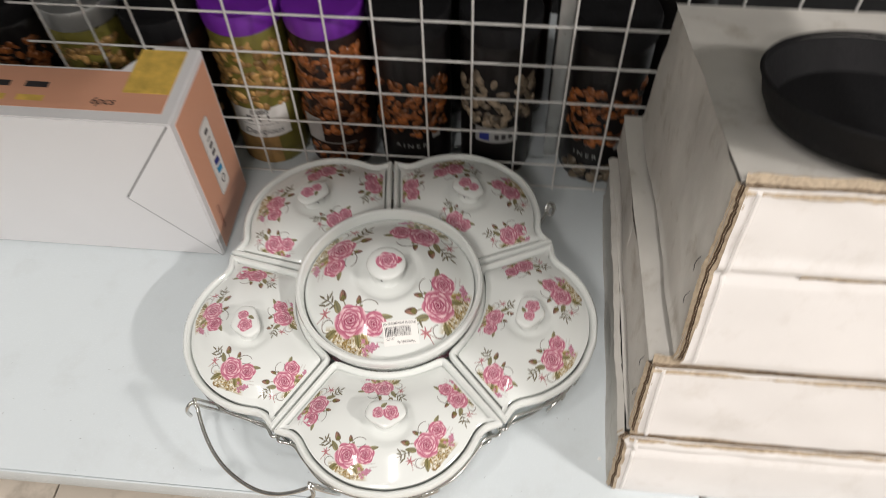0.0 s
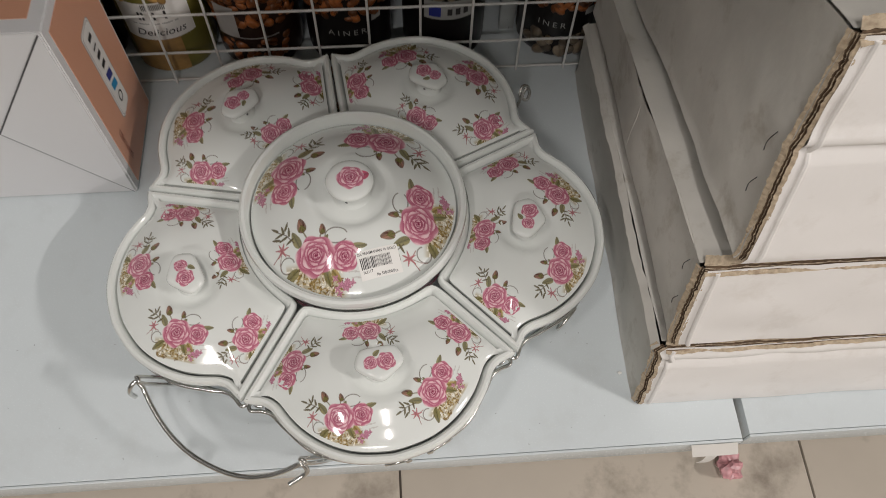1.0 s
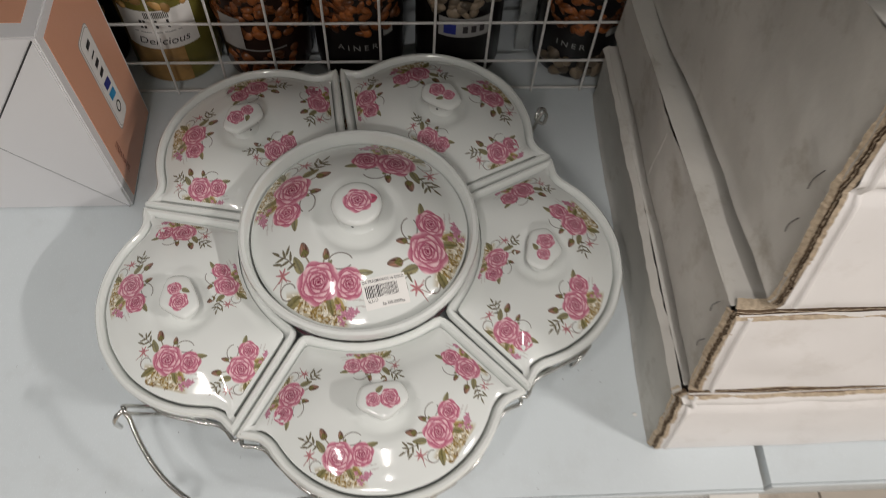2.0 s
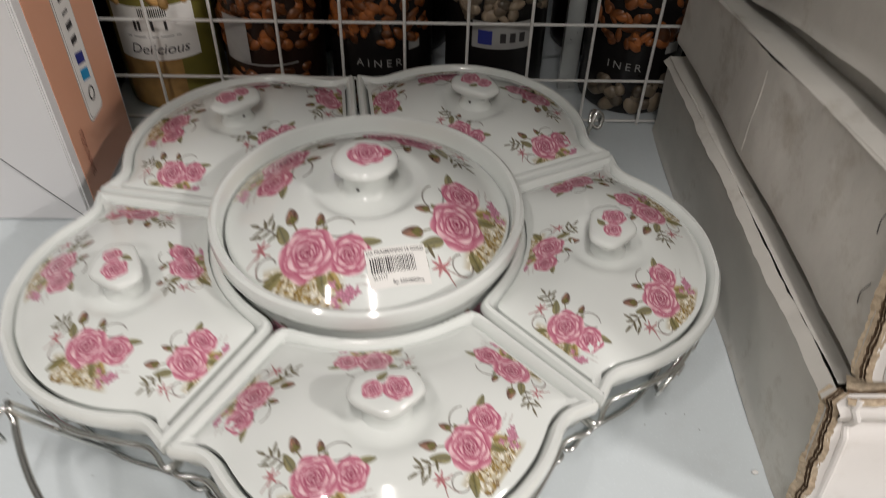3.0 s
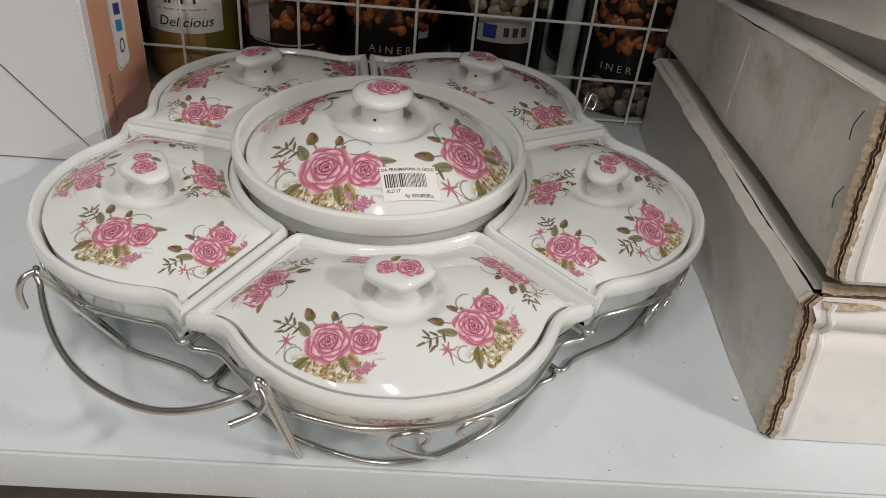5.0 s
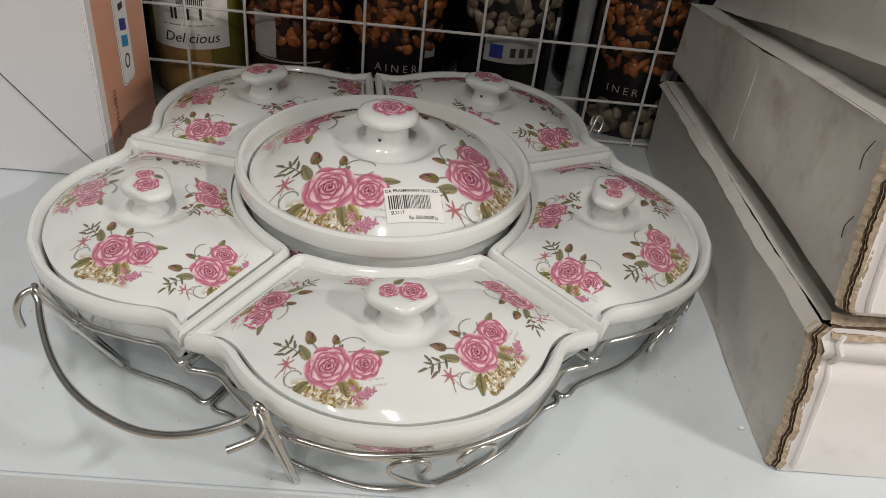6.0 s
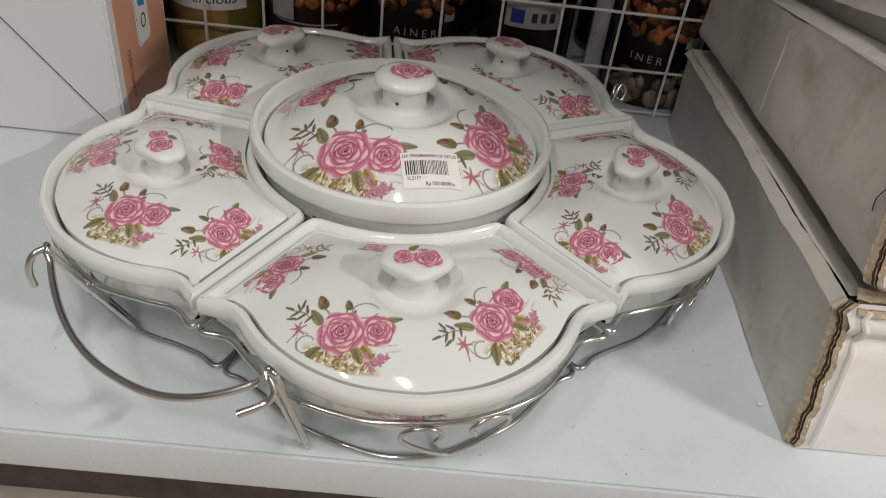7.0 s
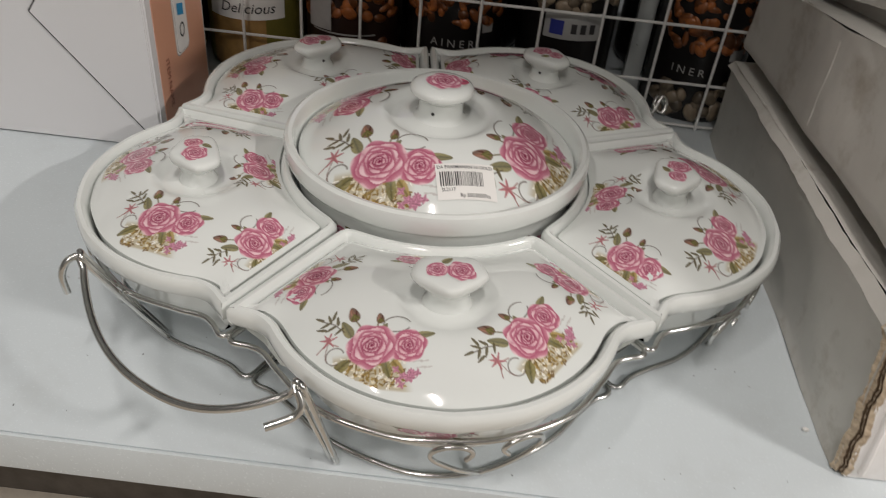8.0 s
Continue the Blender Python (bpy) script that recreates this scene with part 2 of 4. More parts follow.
# ---- the roses: printed ink, worked out point by point ----
def mix(a, b, k):
    return a + (b - a) * k[..., None]


def smooth01(a, b, x):
    t = np.clip((x - a) / (b - a), 0, 1)
    return t * t * (3 - 2 * t)


def grain(x, y, seed=0.0):
    v = np.sin(x * 12.9898 + y * 78.233 + seed * 37.7) * 43758.5453
    return v - np.floor(v)


def ink_rose(img, x, y, cx, cy, size, turn, tone=0.0):
    """A many-petalled rose of that radius: rings of petals, each deep at its root with a thin pale lip."""
    near = (np.abs(x - cx) < 1.2 * size) & (np.abs(y - cy) < 1.2 * size)
    dx, dy = x[near] - cx, y[near] - cy
    r, a = np.hypot(dx, dy * 1.05) / size, np.arctan2(dy, dx) + turn
    under = img[near]
    outline = 0.94 + 0.05 * np.cos(5 * a + 0.8) + 0.03 * np.cos(7 * a + 2.1)
    cover = 1 - smooth01(outline - 0.05, outline + 0.02, r)
    root = mix(np.broadcast_to(np.array((0.20, 0.012, 0.052)), under.shape), np.broadcast_to(np.array((0.45, 0.115, 0.19)), under.shape), smooth01(0.05, 0.65, r))
    flesh, pale = np.array((0.57, 0.200, 0.285)), np.array((0.84, 0.60, 0.635))
    col = root.copy()
    edges = [0.0, 0.08, 0.16, 0.25, 0.35, 0.46, 0.58, 0.73, 1.03]
    counts = (2, 2, 3, 3, 3, 4, 4, 5)
    for k, petals in enumerate(counts):
        ph = 2.4 * k + 0.7
        wob = lambda e, q: e * (1 + 0.09 * np.cos(petals * a + ph + q) + 0.05 * np.cos(2 * a - ph)) + 0.045 * ((a + math.pi + ph) % (2 * math.pi)) / (2 * math.pi)
        lo, hi = wob(edges[k], 0), wob(edges[k + 1], 0.3)
        t = np.clip((r - lo) / np.maximum(hi - lo, 1e-4), 0, 1)
        fold = np.abs(np.cos((petals * a + ph) / 2 + 0.5 * t)) ** 0.5
        streak = 0.90 + 0.10 * np.sin(11 * petals * a + 3 * k + 6 * t)
        body = smooth01(0.0, 0.70, t) * (0.40 + 0.60 * fold) * streak
        lip = smooth01(0.60, 0.86, t) * (0.15 + 0.85 * fold) * (0.70 + 0.03 * k)
        c = mix(root, np.broadcast_to(flesh, under.shape), np.clip(body, 0, 1))
        c = mix(c, np.broadcast_to(pale, under.shape), np.clip(lip + 0.22 * body * (k > 4) - tone, 0, 1))
        col = np.where((r >= lo)[..., None], c, col)
    img[near] = mix(under, col, cover)


def ink_blade(img, x, y, cx, cy, length, width, turn, color, vein=0.35):
    """A pointed leaf or bud with a darker vein."""
    near = (np.abs(x - cx) < length + width) & (np.abs(y - cy) < length + width)
    c, s = math.cos(turn), math.sin(turn)
    px, py = x[near] - cx, y[near] - cy
    u, v = (px * c + py * s) / length, (-px * s + py * c) / width
    half = np.sqrt(np.clip(1 - u * u, 0, 1)) * (1 - 0.35 * u)
    cover = (1 - smooth01(half * 0.85, half + 0.05, np.abs(v))) * (np.abs(u) < 1)
    under = img[near]
    rib = 1 - 0.22 * vein * (1 + np.sin(14 * u + 9 * np.abs(v)))
    tint = (1 + 0.45 * smooth01(0.05, 0.6, np.abs(v)) * (v > 0) + 0.15 * smooth01(0.0, 0.5, np.abs(v)) - vein * smooth01(0.22, 0.0, np.abs(v))) * rib
    img[near] = mix(under, np.clip(np.broadcast_to(np.array(color), under.shape) * tint[..., None], 0, 1), cover * 0.93)


def ink_line(img, x, y, pts, width, color, strength=0.85):
    best = np.full(x.shape, 1e9)
    for (x0, y0), (x1, y1) in zip(pts, pts[1:]):
        ex, ey = x1 - x0, y1 - y0
        t = np.clip(((x - x0) * ex + (y - y0) * ey) / (ex * ex + ey * ey + 1e-9), 0, 1)
        best = np.minimum(best, np.hypot(x - x0 - t * ex, y - y0 - t * ey))
    cover = (1 - smooth01(width * 0.4, width, best)) * strength
    img[:] = mix(img, np.broadcast_to(np.array(color), img.shape), cover)


def arc_pts(cx, cy, rx, ry, a0, a1, n=14):
    return [(cx + rx * math.cos(radians(a0 + (a1 - a0) * k / n)), cy + ry * math.sin(radians(a0 + (a1 - a0) * k / n))) for k in range(n + 1)]


OLIVE, OCHRE, STEM = (0.185, 0.165, 0.068), (0.30, 0.22, 0.08), (0.10, 0.07, 0.05)


def ink_spray(x, y):
    """The bouquet, in millimetres: two roses, buds, leaves, tendrils and a gilt patch of small flowers."""
    img = np.broadcast_to(np.array(WHITE), (*x.shape, 3)).copy()
    # gilt patch below the roses: a dense strew of tiny leaves on a pale wash
    skew = x + 0.22 * y
    inside = smooth01(-15.5, -14.6, skew) * smooth01(12.5, 7.0, skew) * smooth01(-16.8, -15.8, y + 0.16 * x) * smooth01(-1.5, -5.0, y)
    img[:] = mix(img, np.broadcast_to(np.array((0.46, 0.39, 0.24)), img.shape), inside * 0.80)
    strew = random.Random(21)
    for k in range(330):
        fx, fy = strew.uniform(-17.0, 12.5), strew.uniform(-16.4, -4.0)
        sk = fx + 0.22 * fy
        if -15.0 < sk < 11.0 and fy + 0.16 * fx > -16.0:
            tint = strew.choice(((0.22, 0.145, 0.045), (0.30, 0.21, 0.07), (0.15, 0.095, 0.04), (0.62, 0.57, 0.44), (0.72, 0.70, 0.62)))
            ink_blade(img, x, y, fx, fy, strew.uniform(0.6, 1.25), strew.uniform(0.26, 0.5), strew.uniform(0, 3.14), tint, 0.1)
    ink_blade(img, x, y, -11.8, -7.6, 4.4, 2.1, radians(215), OLIVE)
    ink_blade(img, x, y, 6.0, -9.6, 3.5, 1.7, radians(-75), OLIVE)
    ink_blade(img, x, y, 10.0, -9.2, 3.4, 1.6, radians(-50), OCHRE)
    # small pink flowers to the lower right
    for k in range(13):
        fx, fy = 8.5 + 9.5 * grain(k, 1.3), -9.5 - 8.0 * grain(k, 4.7)
        for j in range(4):
            ink_blade(img, x, y, fx + 0.8 * math.cos(j * 1.57 + k), fy + 0.8 * math.sin(j * 1.57 + k), 0.9, 0.5, j * 1.57 + k, (0.46, 0.20, 0.28))
    for k in range(4):
        ink_line(img, x, y, [(15.5 + 1.4 * k, -7.5 - 2.3 * (k % 2)), (19.0 + 1.2 * k, -7.0 - 2.3 * (k % 2))], 0.35, (0.42, 0.36, 0.34), 0.5)
    # tendrils
    ink_line(img, x, y, arc_pts(9.5, 8.6, 5.2, 3.6, 20, 330, 22), 0.42, STEM, 0.8)
    ink_line(img, x, y, arc_pts(-13.5, -2.5, 3.4, 3.4, 20, 290, 16), 0.42, STEM, 0.75)
    # leaves behind the roses
    ink_blade(img, x, y, 20.0, 3.6, 4.0, 1.6, radians(8), OLIVE)
    ink_blade(img, x, y, -9.5, 8.0, 4.2, 2.0, radians(118), OLIVE)
    ink_blade(img, x, y, 4.2, 6.5, 3.0, 1.4, radians(60), OLIVE)
    # buds on stems: furled brown-rose petals held by green sepals
    for (x0, y0), (bx, by), an, big in (((-3.0, 6.0), (-7.2, 14.4), 105, 1.0), ((2.0, 6.0), (3.0, 11.8), 95, 0.72)):
        ink_line(img, x, y, [(x0, y0), ((x0 + bx) / 2 - 0.4, (y0 + by) / 2), (bx, by - 2.0 * big)], 0.5, (0.16, 0.12, 0.045))
        ink_blade(img, x, y, bx, by, 3.6 * big, 2.2 * big, radians(an), (0.145, 0.075, 0.050), 0.2)
        ink_blade(img, x, y, bx - 0.5 * big, by + 0.6 * big, 2.7 * big, 0.8 * big, radians(an + 8), (0.26, 0.135, 0.095), 0.1)
        ink_blade(img, x, y, bx + 0.9 * big, by + 0.1 * big, 2.5 * big, 0.45 * big, radians(an - 12), (0.08, 0.030, 0.022), 0.1)
        for d in (-38, 0, 40):
            ink_blade(img, x, y, bx + 1.2 * big * math.cos(radians(an + d - 180)) * (1 if d else 1.7), by + 1.6 * big * math.sin(radians(an + d - 180)), 1.9 * big, 0.55 * big, radians(an + d * 0.8), (0.135, 0.125, 0.042), 0.2)
    # sprig and star flower
    ink_line(img, x, y, [(-10.5, 7.0), (-14.5, 11.0), (-19.5, 13.6)], 0.36, STEM)
    for lx, ly, an in ((-13.2, 12.4, 95), (-15.8, 9.4, 205), (-16.4, 13.9, 110), (-18.2, 11.3, 200), (-20.4, 14.6, 150), (-12.6, 7.8, 215), (-19.4, 9.6, 170), (-14.6, 15.2, 75)):
        ink_blade(img, x, y, lx, ly, 2.3, 0.62, radians(an), (0.115, 0.095, 0.045))
    ink_line(img, x, y, [(-12.5, 1.5), (-16.5, 3.6), (-20.5, -0.5)], 0.34, (0.30, 0.10, 0.09))
    ink_line(img, x, y, [(-16.3, 4.0), (-17.2, -1.5), (-16.6, -4.0)], 0.30, (0.22, 0.10, 0.08), 0.7)
    for an in (20, 75, 120, 170, 240, 305):
        ink_blade(img, x, y, -16.3 + 1.7 * math.cos(radians(an)), 4.4 + 1.7 * math.sin(radians(an)), 1.9, 0.50, radians(an), (0.40, 0.15, 0.165))
    ink_rose(img, x, y, 13.6, -0.8, 7.6, 2.2, 0.06)
    ink_rose(img, x, y, 0.0, 0.0, 10.0, 0.4)
    return img


def ink_pair(x, y):
    img = np.broadcast_to(np.array(WHITE), (*x.shape, 3)).copy()
    ink_blade(img, x, y, -1.0, 7.0, 3.0, 1.8, radians(40), OLIVE)
    ink_rose(img, x, y, -6.0, 0.5, 5.6, 2.2)
    ink_rose(img, x, y, 5.0, 0.0, 7.4, 0.4)
    return img


def ink_single(x, y):
    img = np.broadcast_to(np.array(WHITE), (*x.shape, 3)).copy()
    ink_blade(img, x, y, 8.8, 2.0, 3.2, 3.6, radians(20), (0.45, 0.05, 0.12))
    ink_rose(img, x, y, 0.0, 0.0, 9.6, 0.4)
    return img


def print_mesh(name, ink, span, step, place, allowed=None):
    """A print laid on a glazed surface: only the inked cells are kept; place(x, y) takes metres."""
    x0, x1, y0, y1 = span
    xs, ys = np.arange(x0, x1 + step, step), np.arange(y0, y1 + step, step)
    gx, gy = np.meshgrid(xs, ys)
    img = ink(gx, gy)
    inked_here = np.abs(img - np.array(WHITE)).max(-1) > 0.012
    cell = inked_here[:-1, :-1] | inked_here[1:, :-1] | inked_here[:-1, 1:] | inked_here[1:, 1:]
    if allowed:
        ok = np.array([[allowed(place(u * 0.001, v * 0.001)) if hit else False for u, hit in zip(xs, row)] for v, row in zip(ys, inked_here | np.roll(inked_here, 1, 0) | np.roll(inked_here, -1, 0) | np.roll(inked_here, 1, 1) | np.roll(inked_here, -1, 1))])
        cell &= ok[:-1, :-1] & ok[1:, :-1] & ok[:-1, 1:] & ok[1:, 1:]
    n, index, verts, cols, faces = len(xs), {}, [], [], []
    for j, i in zip(*np.nonzero(cell)):
        quad = []
        for jj, ii in ((j, i), (j, i + 1), (j + 1, i + 1), (j + 1, i)):
            key = jj * n + ii
            if key not in index:
                index[key] = len(verts)
                verts.append(place(xs[ii] * 0.001, ys[jj] * 0.001))
                cols.append((*img[jj, ii], 1.0))
            quad.append(index[key])
        faces.append(quad)
    me = bpy.data.meshes.new(name)
    me.from_pydata(verts, [], faces)
    layer = me.color_attributes.new("ink", "FLOAT_COLOR", "POINT")
    layer.data.foreach_set("color", np.array(cols, dtype=np.float32).ravel())
    me.materials.append(PRINT)
    me.shade_smooth()
    return me


# ---- the five petal dishes ----
TIP = (0.1085, 0.1500)
half = smooth_line([(0.0, 0.2170, 0), (0.030, 0.2122, 0), (0.055, 0.1996, 0), (0.073, 0.1830, 0), (0.0825, 0.1690, 0), (0.0870, 0.1610, 0), (0.0930, 0.1555, 0), (0.1010, 0.1528, 0), (*TIP, 0)], 6)
side = [Vector((TIP[0] + (0.0535 - TIP[0]) * k / 14, TIP[1] + (0.0756 - TIP[1]) * k / 14, 0)) for k in range(1, 15)]
inner = [Vector((0.0930 * math.sin(radians(a)), 0.0930 * math.cos(radians(a)), 0)) for a in (32, 26, 20, 13.5, 6.5)]
right_half = half[1:] + side + inner
OUTLINE = [half[0]] + right_half + [Vector((0, 0.0930, 0))] + [Vector((-p.x, p.y, 0)) for p in reversed(right_half)]
MID = Vector((0, 0.146, 0))


def inset(line, d):
    """The line moved inwards by d."""
    n, out = len(line), []
    for i in range(n):
        t = (line[(i + 1) % n] - line[i - 1]).normalized()
        out.append(line[i] + Vector((t.y, -t.x, 0)) * d)
    return out


def relax(line, times):
    for _ in range(times):
        line = [(line[i - 1] + 2 * line[i] + line[(i + 1) % len(line)]) / 4 for i in range(len(line))]
    return line


if inset(OUTLINE, 0.01)[0].y > OUTLINE[0].y:
    OUTLINE = [OUTLINE[0]] + OUTLINE[:0:-1]
OUTLINE = relax(OUTLINE, 2)
LID_LINE = relax(inset(OUTLINE, 0.0084), 3)
LID_PTS = np.array([tuple(a.lerp(b, k / n).xy) for a, b in zip(LID_LINE, LID_LINE[1:] + LID_LINE[:1]) for n in (max(1, round((b - a).length / 0.0008)),) for k in range(n)])
KNOB = (0.0, 0.1480)


def ease(t):
    t = min(1.0, max(0.0, t))
    return t * t * (3 - 2 * t)


def lid_height(x, y):
    """The lid's glazed surface: it swells from the edge inwards, with a dip round the knob."""
    d = np.hypot(LID_PTS[:, 0] - x, LID_PTS[:, 1] - y)
    near = float(d.min())
    reach = near - 0.005 * math.log(float(np.exp((near - d) / 0.005).sum()) / 14.0) * min(1.0, near / 0.012)
    q = min(1.0, max(0.0, reach) / 0.044)
    dip = 0.0036 * (1 - ease((math.hypot(x - KNOB[0], y - KNOB[1]) - 0.019) / 0.008))
    return 0.0590 + 0.0140 * (1 - (1 - q) ** 2.5) - dip


def within_lid(p):
    """Whether a point lies on the lid, a little in from its edge."""
    x, y = p[0], p[1]
    if np.hypot(LID_PTS[:, 0] - x, LID_PTS[:, 1] - y).min() < 0.0022:
        return False
    ax, ay = LID_PTS[:, 0], LID_PTS[:, 1]
    bx, by = np.roll(ax, -1), np.roll(ay, -1)
    cross = ((ay > y) != (by > y)) & (x < (bx - ax) * (y - ay) / np.where(by == ay, 1e-9, by - ay) + ax)
    return bool(cross.sum() % 2)


def on_lid(cx, cy, turn, size=1.0, lift=0.00012):
    c, s = math.cos(radians(turn)) * size, math.sin(radians(turn)) * size

    def place(x, y):
        px, py = cx + x * c - y * s, cy + x * s + y * c
        return px, py, lid_height(px, py) + lift
    return place


def petal_body():
    bm = bmesh.new()
    z = lambda line, h: [(p.x, p.y, h) for p in line]
    shrink = lambda line, k: [MID + (p - MID) * k for p in line]
    soft = relax(OUTLINE, 14)
    rings = [z(shrink(soft, 0.80), 0.024), z(shrink(inset(OUTLINE, 0.0095), 0.99), 0.050), z(inset(OUTLINE, 0.0068), 0.0575), z(inset(OUTLINE, 0.0058), 0.0606), z(inset(OUTLINE, 0.0040), 0.0622), z(inset(OUTLINE, 0.0018), 0.0620),
             z(inset(OUTLINE, 0.0003), 0.0602), z(OUTLINE, 0.0570), z(inset(OUTLINE, 0.0003), 0.0535), z(inset(OUTLINE, 0.0016), 0.0508), z(shrink(relax(inset(OUTLINE, 0.0030), 4), 0.960), 0.0495),
             z(shrink(soft, 0.890), 0.0465), z(shrink(soft, 0.850), 0.0420), z(shrink(soft, 0.80), 0.034), z(shrink(soft, 0.72), 0.026), z(shrink(soft, 0.62), 0.0205), z(shrink(soft, 0.52), 0.0188)]
    loft(bm, rings, True, True)
    return bm


def petal_lid():
    bm = bmesh.new()
    rings = []
    for k in (1.0, 0.985, 0.965, 0.94, 0.90, 0.85, 0.80, 0.74, 0.68, 0.62, 0.56, 0.50, 0.44, 0.38, 0.33, 0.28, 0.235, 0.19, 0.15, 0.10, 0.05):
        ring = []
        for p in LID_LINE:
            q = MID + (p - MID) * k
            ring.append((q.x, q.y, lid_height(q.x, q.y) if k < 1 else 0.0590))
        rings.append(ring)
    low = [[(p[0] * 0.997, MID.y + (p[1] - MID.y) * 0.997, 0.0545) for p in rings[0]]]
    loft(bm, low + rings, False, True)
    return bm


def petal_knob():
    """A shield-shaped grip on a waisted neck, with a small vent hole."""
    bm = bmesh.new()
    shape = [(-0.0125, -0.0125), (0.0, -0.0132), (0.0125, -0.0125), (0.0168, -0.0075), (0.0190, -0.0005), (0.0165, 0.0045), (0.0090, 0.0100), (0.0, 0.0150), (-0.0090, 0.0100), (-0.0165, 0.0045), (-0.0190, -0.0005), (-0.0168, -0.0075)]
    line = relax(smooth_line([(a, b, 0) for a, b in shape], 4, True), 2)
    oval = [Vector((0.0105 * p.x / p.length, 0.0090 * p.y / p.length, 0)) for p in line]
    base = lid_height(*KNOB)
    blend = lambda k, s: [(KNOB[0] + (o.x + (p.x - o.x) * k) * s, KNOB[1] + (o.y + (p.y - o.y) * k) * s) for o, p in zip(oval, line)]
    prof = [(0.0, 1.30, base - 0.002), (0.0, 1.12, base + 0.0015), (0.0, 1.0, base + 0.004), (0.02, 1.0, base + 0.0075), (0.35, 1.0, base + 0.0102), (0.85, 1.0, base + 0.0130), (1.0, 1.0, base + 0.0150), (0.98, 1.0, base + 0.0165),
            (0.92, 0.97, base + 0.0178), (0.85, 0.90, base + 0.0185), (0.75, 0.70, base + 0.0190), (0.6, 0.35, base + 0.0193)]
    loft(bm, [[(a, b, h) for a, b in blend(k, s)] for k, s, h in prof], True, True)
    return bm


def on_knob(cx, cy, turn, size, z0):
    c, s = math.cos(radians(turn)) * size, math.sin(radians(turn)) * size

    def place(x, y):
        px, py = x * c - y * s, x * s + y * c
        return cx + px, cy + py, z0 - 9.0 * max(0.0, math.hypot(px, py) - 0.0035) ** 2
    return place


def vent(parent, m):
    # A solid dark disc paints the shade inside the vent hole.
    part("vent_hole", turned([(0.0009, 0.0), (0.0011, 0.0004), (0.0005, 0.0005)], 12), DARKINK, parent, "small dark disc for the shade in a vent hole", m=m)


SPAN = (-23.5, 25.5, -18.5, 19.5)
STEP = 0.34
SET = Matrix.Translation((0.001, 0, 0.0008)) @ pose(0, 0, 0, -0.6, -0.4, 0)  # the set does not sit quite level
petal = thing("serving_dish", SET @ pose(0, 0, 0, 0, 0, 180), "white porcelain petal dish with domed lid and pink roses", "serving dish", "petal dishes of the serving set")
part("bowl", petal_body(), PORCELAIN, petal)
lid = part("lid", petal_lid(), PORCELAIN, petal, "domed white lid with pink rose prints")
part("knob", petal_knob(), PORCELAIN, lid)
top_z = lid_height(*KNOB) + 0.0196
# local x runs against the set's x here: the dish is drawn facing +y and turned round
for cx, cy, turn, size in ((0.0360, 0.1790, 180, 1.22), (-0.0365, 0.1725, 180 + 58, 1.22), (-0.0660, 0.1270, 180 + 140, 1.08), (0.0040, 0.1130, 0, 1.02), (0.0655, 0.1275, 180 + 248, 1.08)):
    part("rose_print", print_mesh("rose_print", ink_spray, SPAN, STEP, on_lid(cx, cy, turn, size), within_lid), PRINT, lid)
part("knob_print", print_mesh("knob_print", ink_pair, (-12.5, 13.5, -8.5, 10), 0.30, on_knob(KNOB[0], KNOB[1] + 0.0005, 180, 1.08, top_z)), PRINT, lid)
vent(lid, pose(KNOB[0], KNOB[1] - 0.0090, lid_height(*KNOB) + 0.0062, 90))


def on_flank(turn):
    def place(x, y):
        k = float(np.interp(0.0355 + y, (0.026, 0.034, 0.042, 0.0465), (0.72, 0.80, 0.850, 0.890)))
        a = turn + x / 0.086
        return (0.0955 * k + 0.0007) * math.sin(a), 0.146 - 0.0245 * k + (0.0955 * k + 0.0007) * math.cos(a), 0.0355 + y
    return place


for turn in (-0.62, 0.05, 0.66):
    part("flank_print", print_mesh("flank_print", ink_spray, (-22, 24, -9.5, 9.5), 0.6, on_flank(turn)), PRINT, petal)
for k in range(1, 5):
    copy_thing(petal, SET @ pose(0, 0, 0, 0, 0, 180 + 72 * k))


# ---- the round covered bowl in the middle ----
def bowl_lid_height(x, y):
    r = math.hypot(x, y)
    t = r / 0.0880
    dome = 0.0712 + 0.0290 * (1 - min(t, 1.0) ** 2.4)
    k = min(1.0, max(0.0, (r - 0.028) / 0.0085))
    return dome - 0.0058 * (1 - k * k * (3 - 2 * k))


def on_bowl(cx, cy, turn, size=1.0, lift=0.00012):
    c, s = math.cos(radians(turn)) * size, math.sin(radians(turn)) * size

    def place(x, y):
        px, py = cx + x * c - y * s, cy + x * s + y * c
        return px, py, bowl_lid_height(px, py) + lift
    return place


bowl = thing("covered_bowl", SET, "round white porcelain bowl with lid, pink roses and a price sticker", "covered bowl")
part("bowl", turned([(0.05, 0.030), (0.0845, 0.062), (0.0888, 0.0685), (0.0898, 0.0790), (0.0912, 0.0818), (0.0936, 0.0825), (0.0957, 0.0812), (0.0966, 0.0780), (0.0957, 0.0715), (0.0948, 0.0690), (0.0922, 0.0672), (0.0908, 0.0655), (0.0905, 0.0600), (0.0880, 0.045), (0.078, 0.028), (0.064, 0.0175), (0.0, 0.0165)], 96), PORCELAIN, bowl)
dome = part("lid", turned([(0.0868, 0.0680), (0.0876, 0.0700), (0.0875, 0.0712)] + [(r, bowl_lid_height(r, 0)) for r in [0.0872 - 0.0033 * k for k in range(26)]] + [(0.0, bowl_lid_height(0, 0))], 96), PORCELAIN, bowl, "domed white lid with large rose prints")
kz = bowl_lid_height(0, 0)
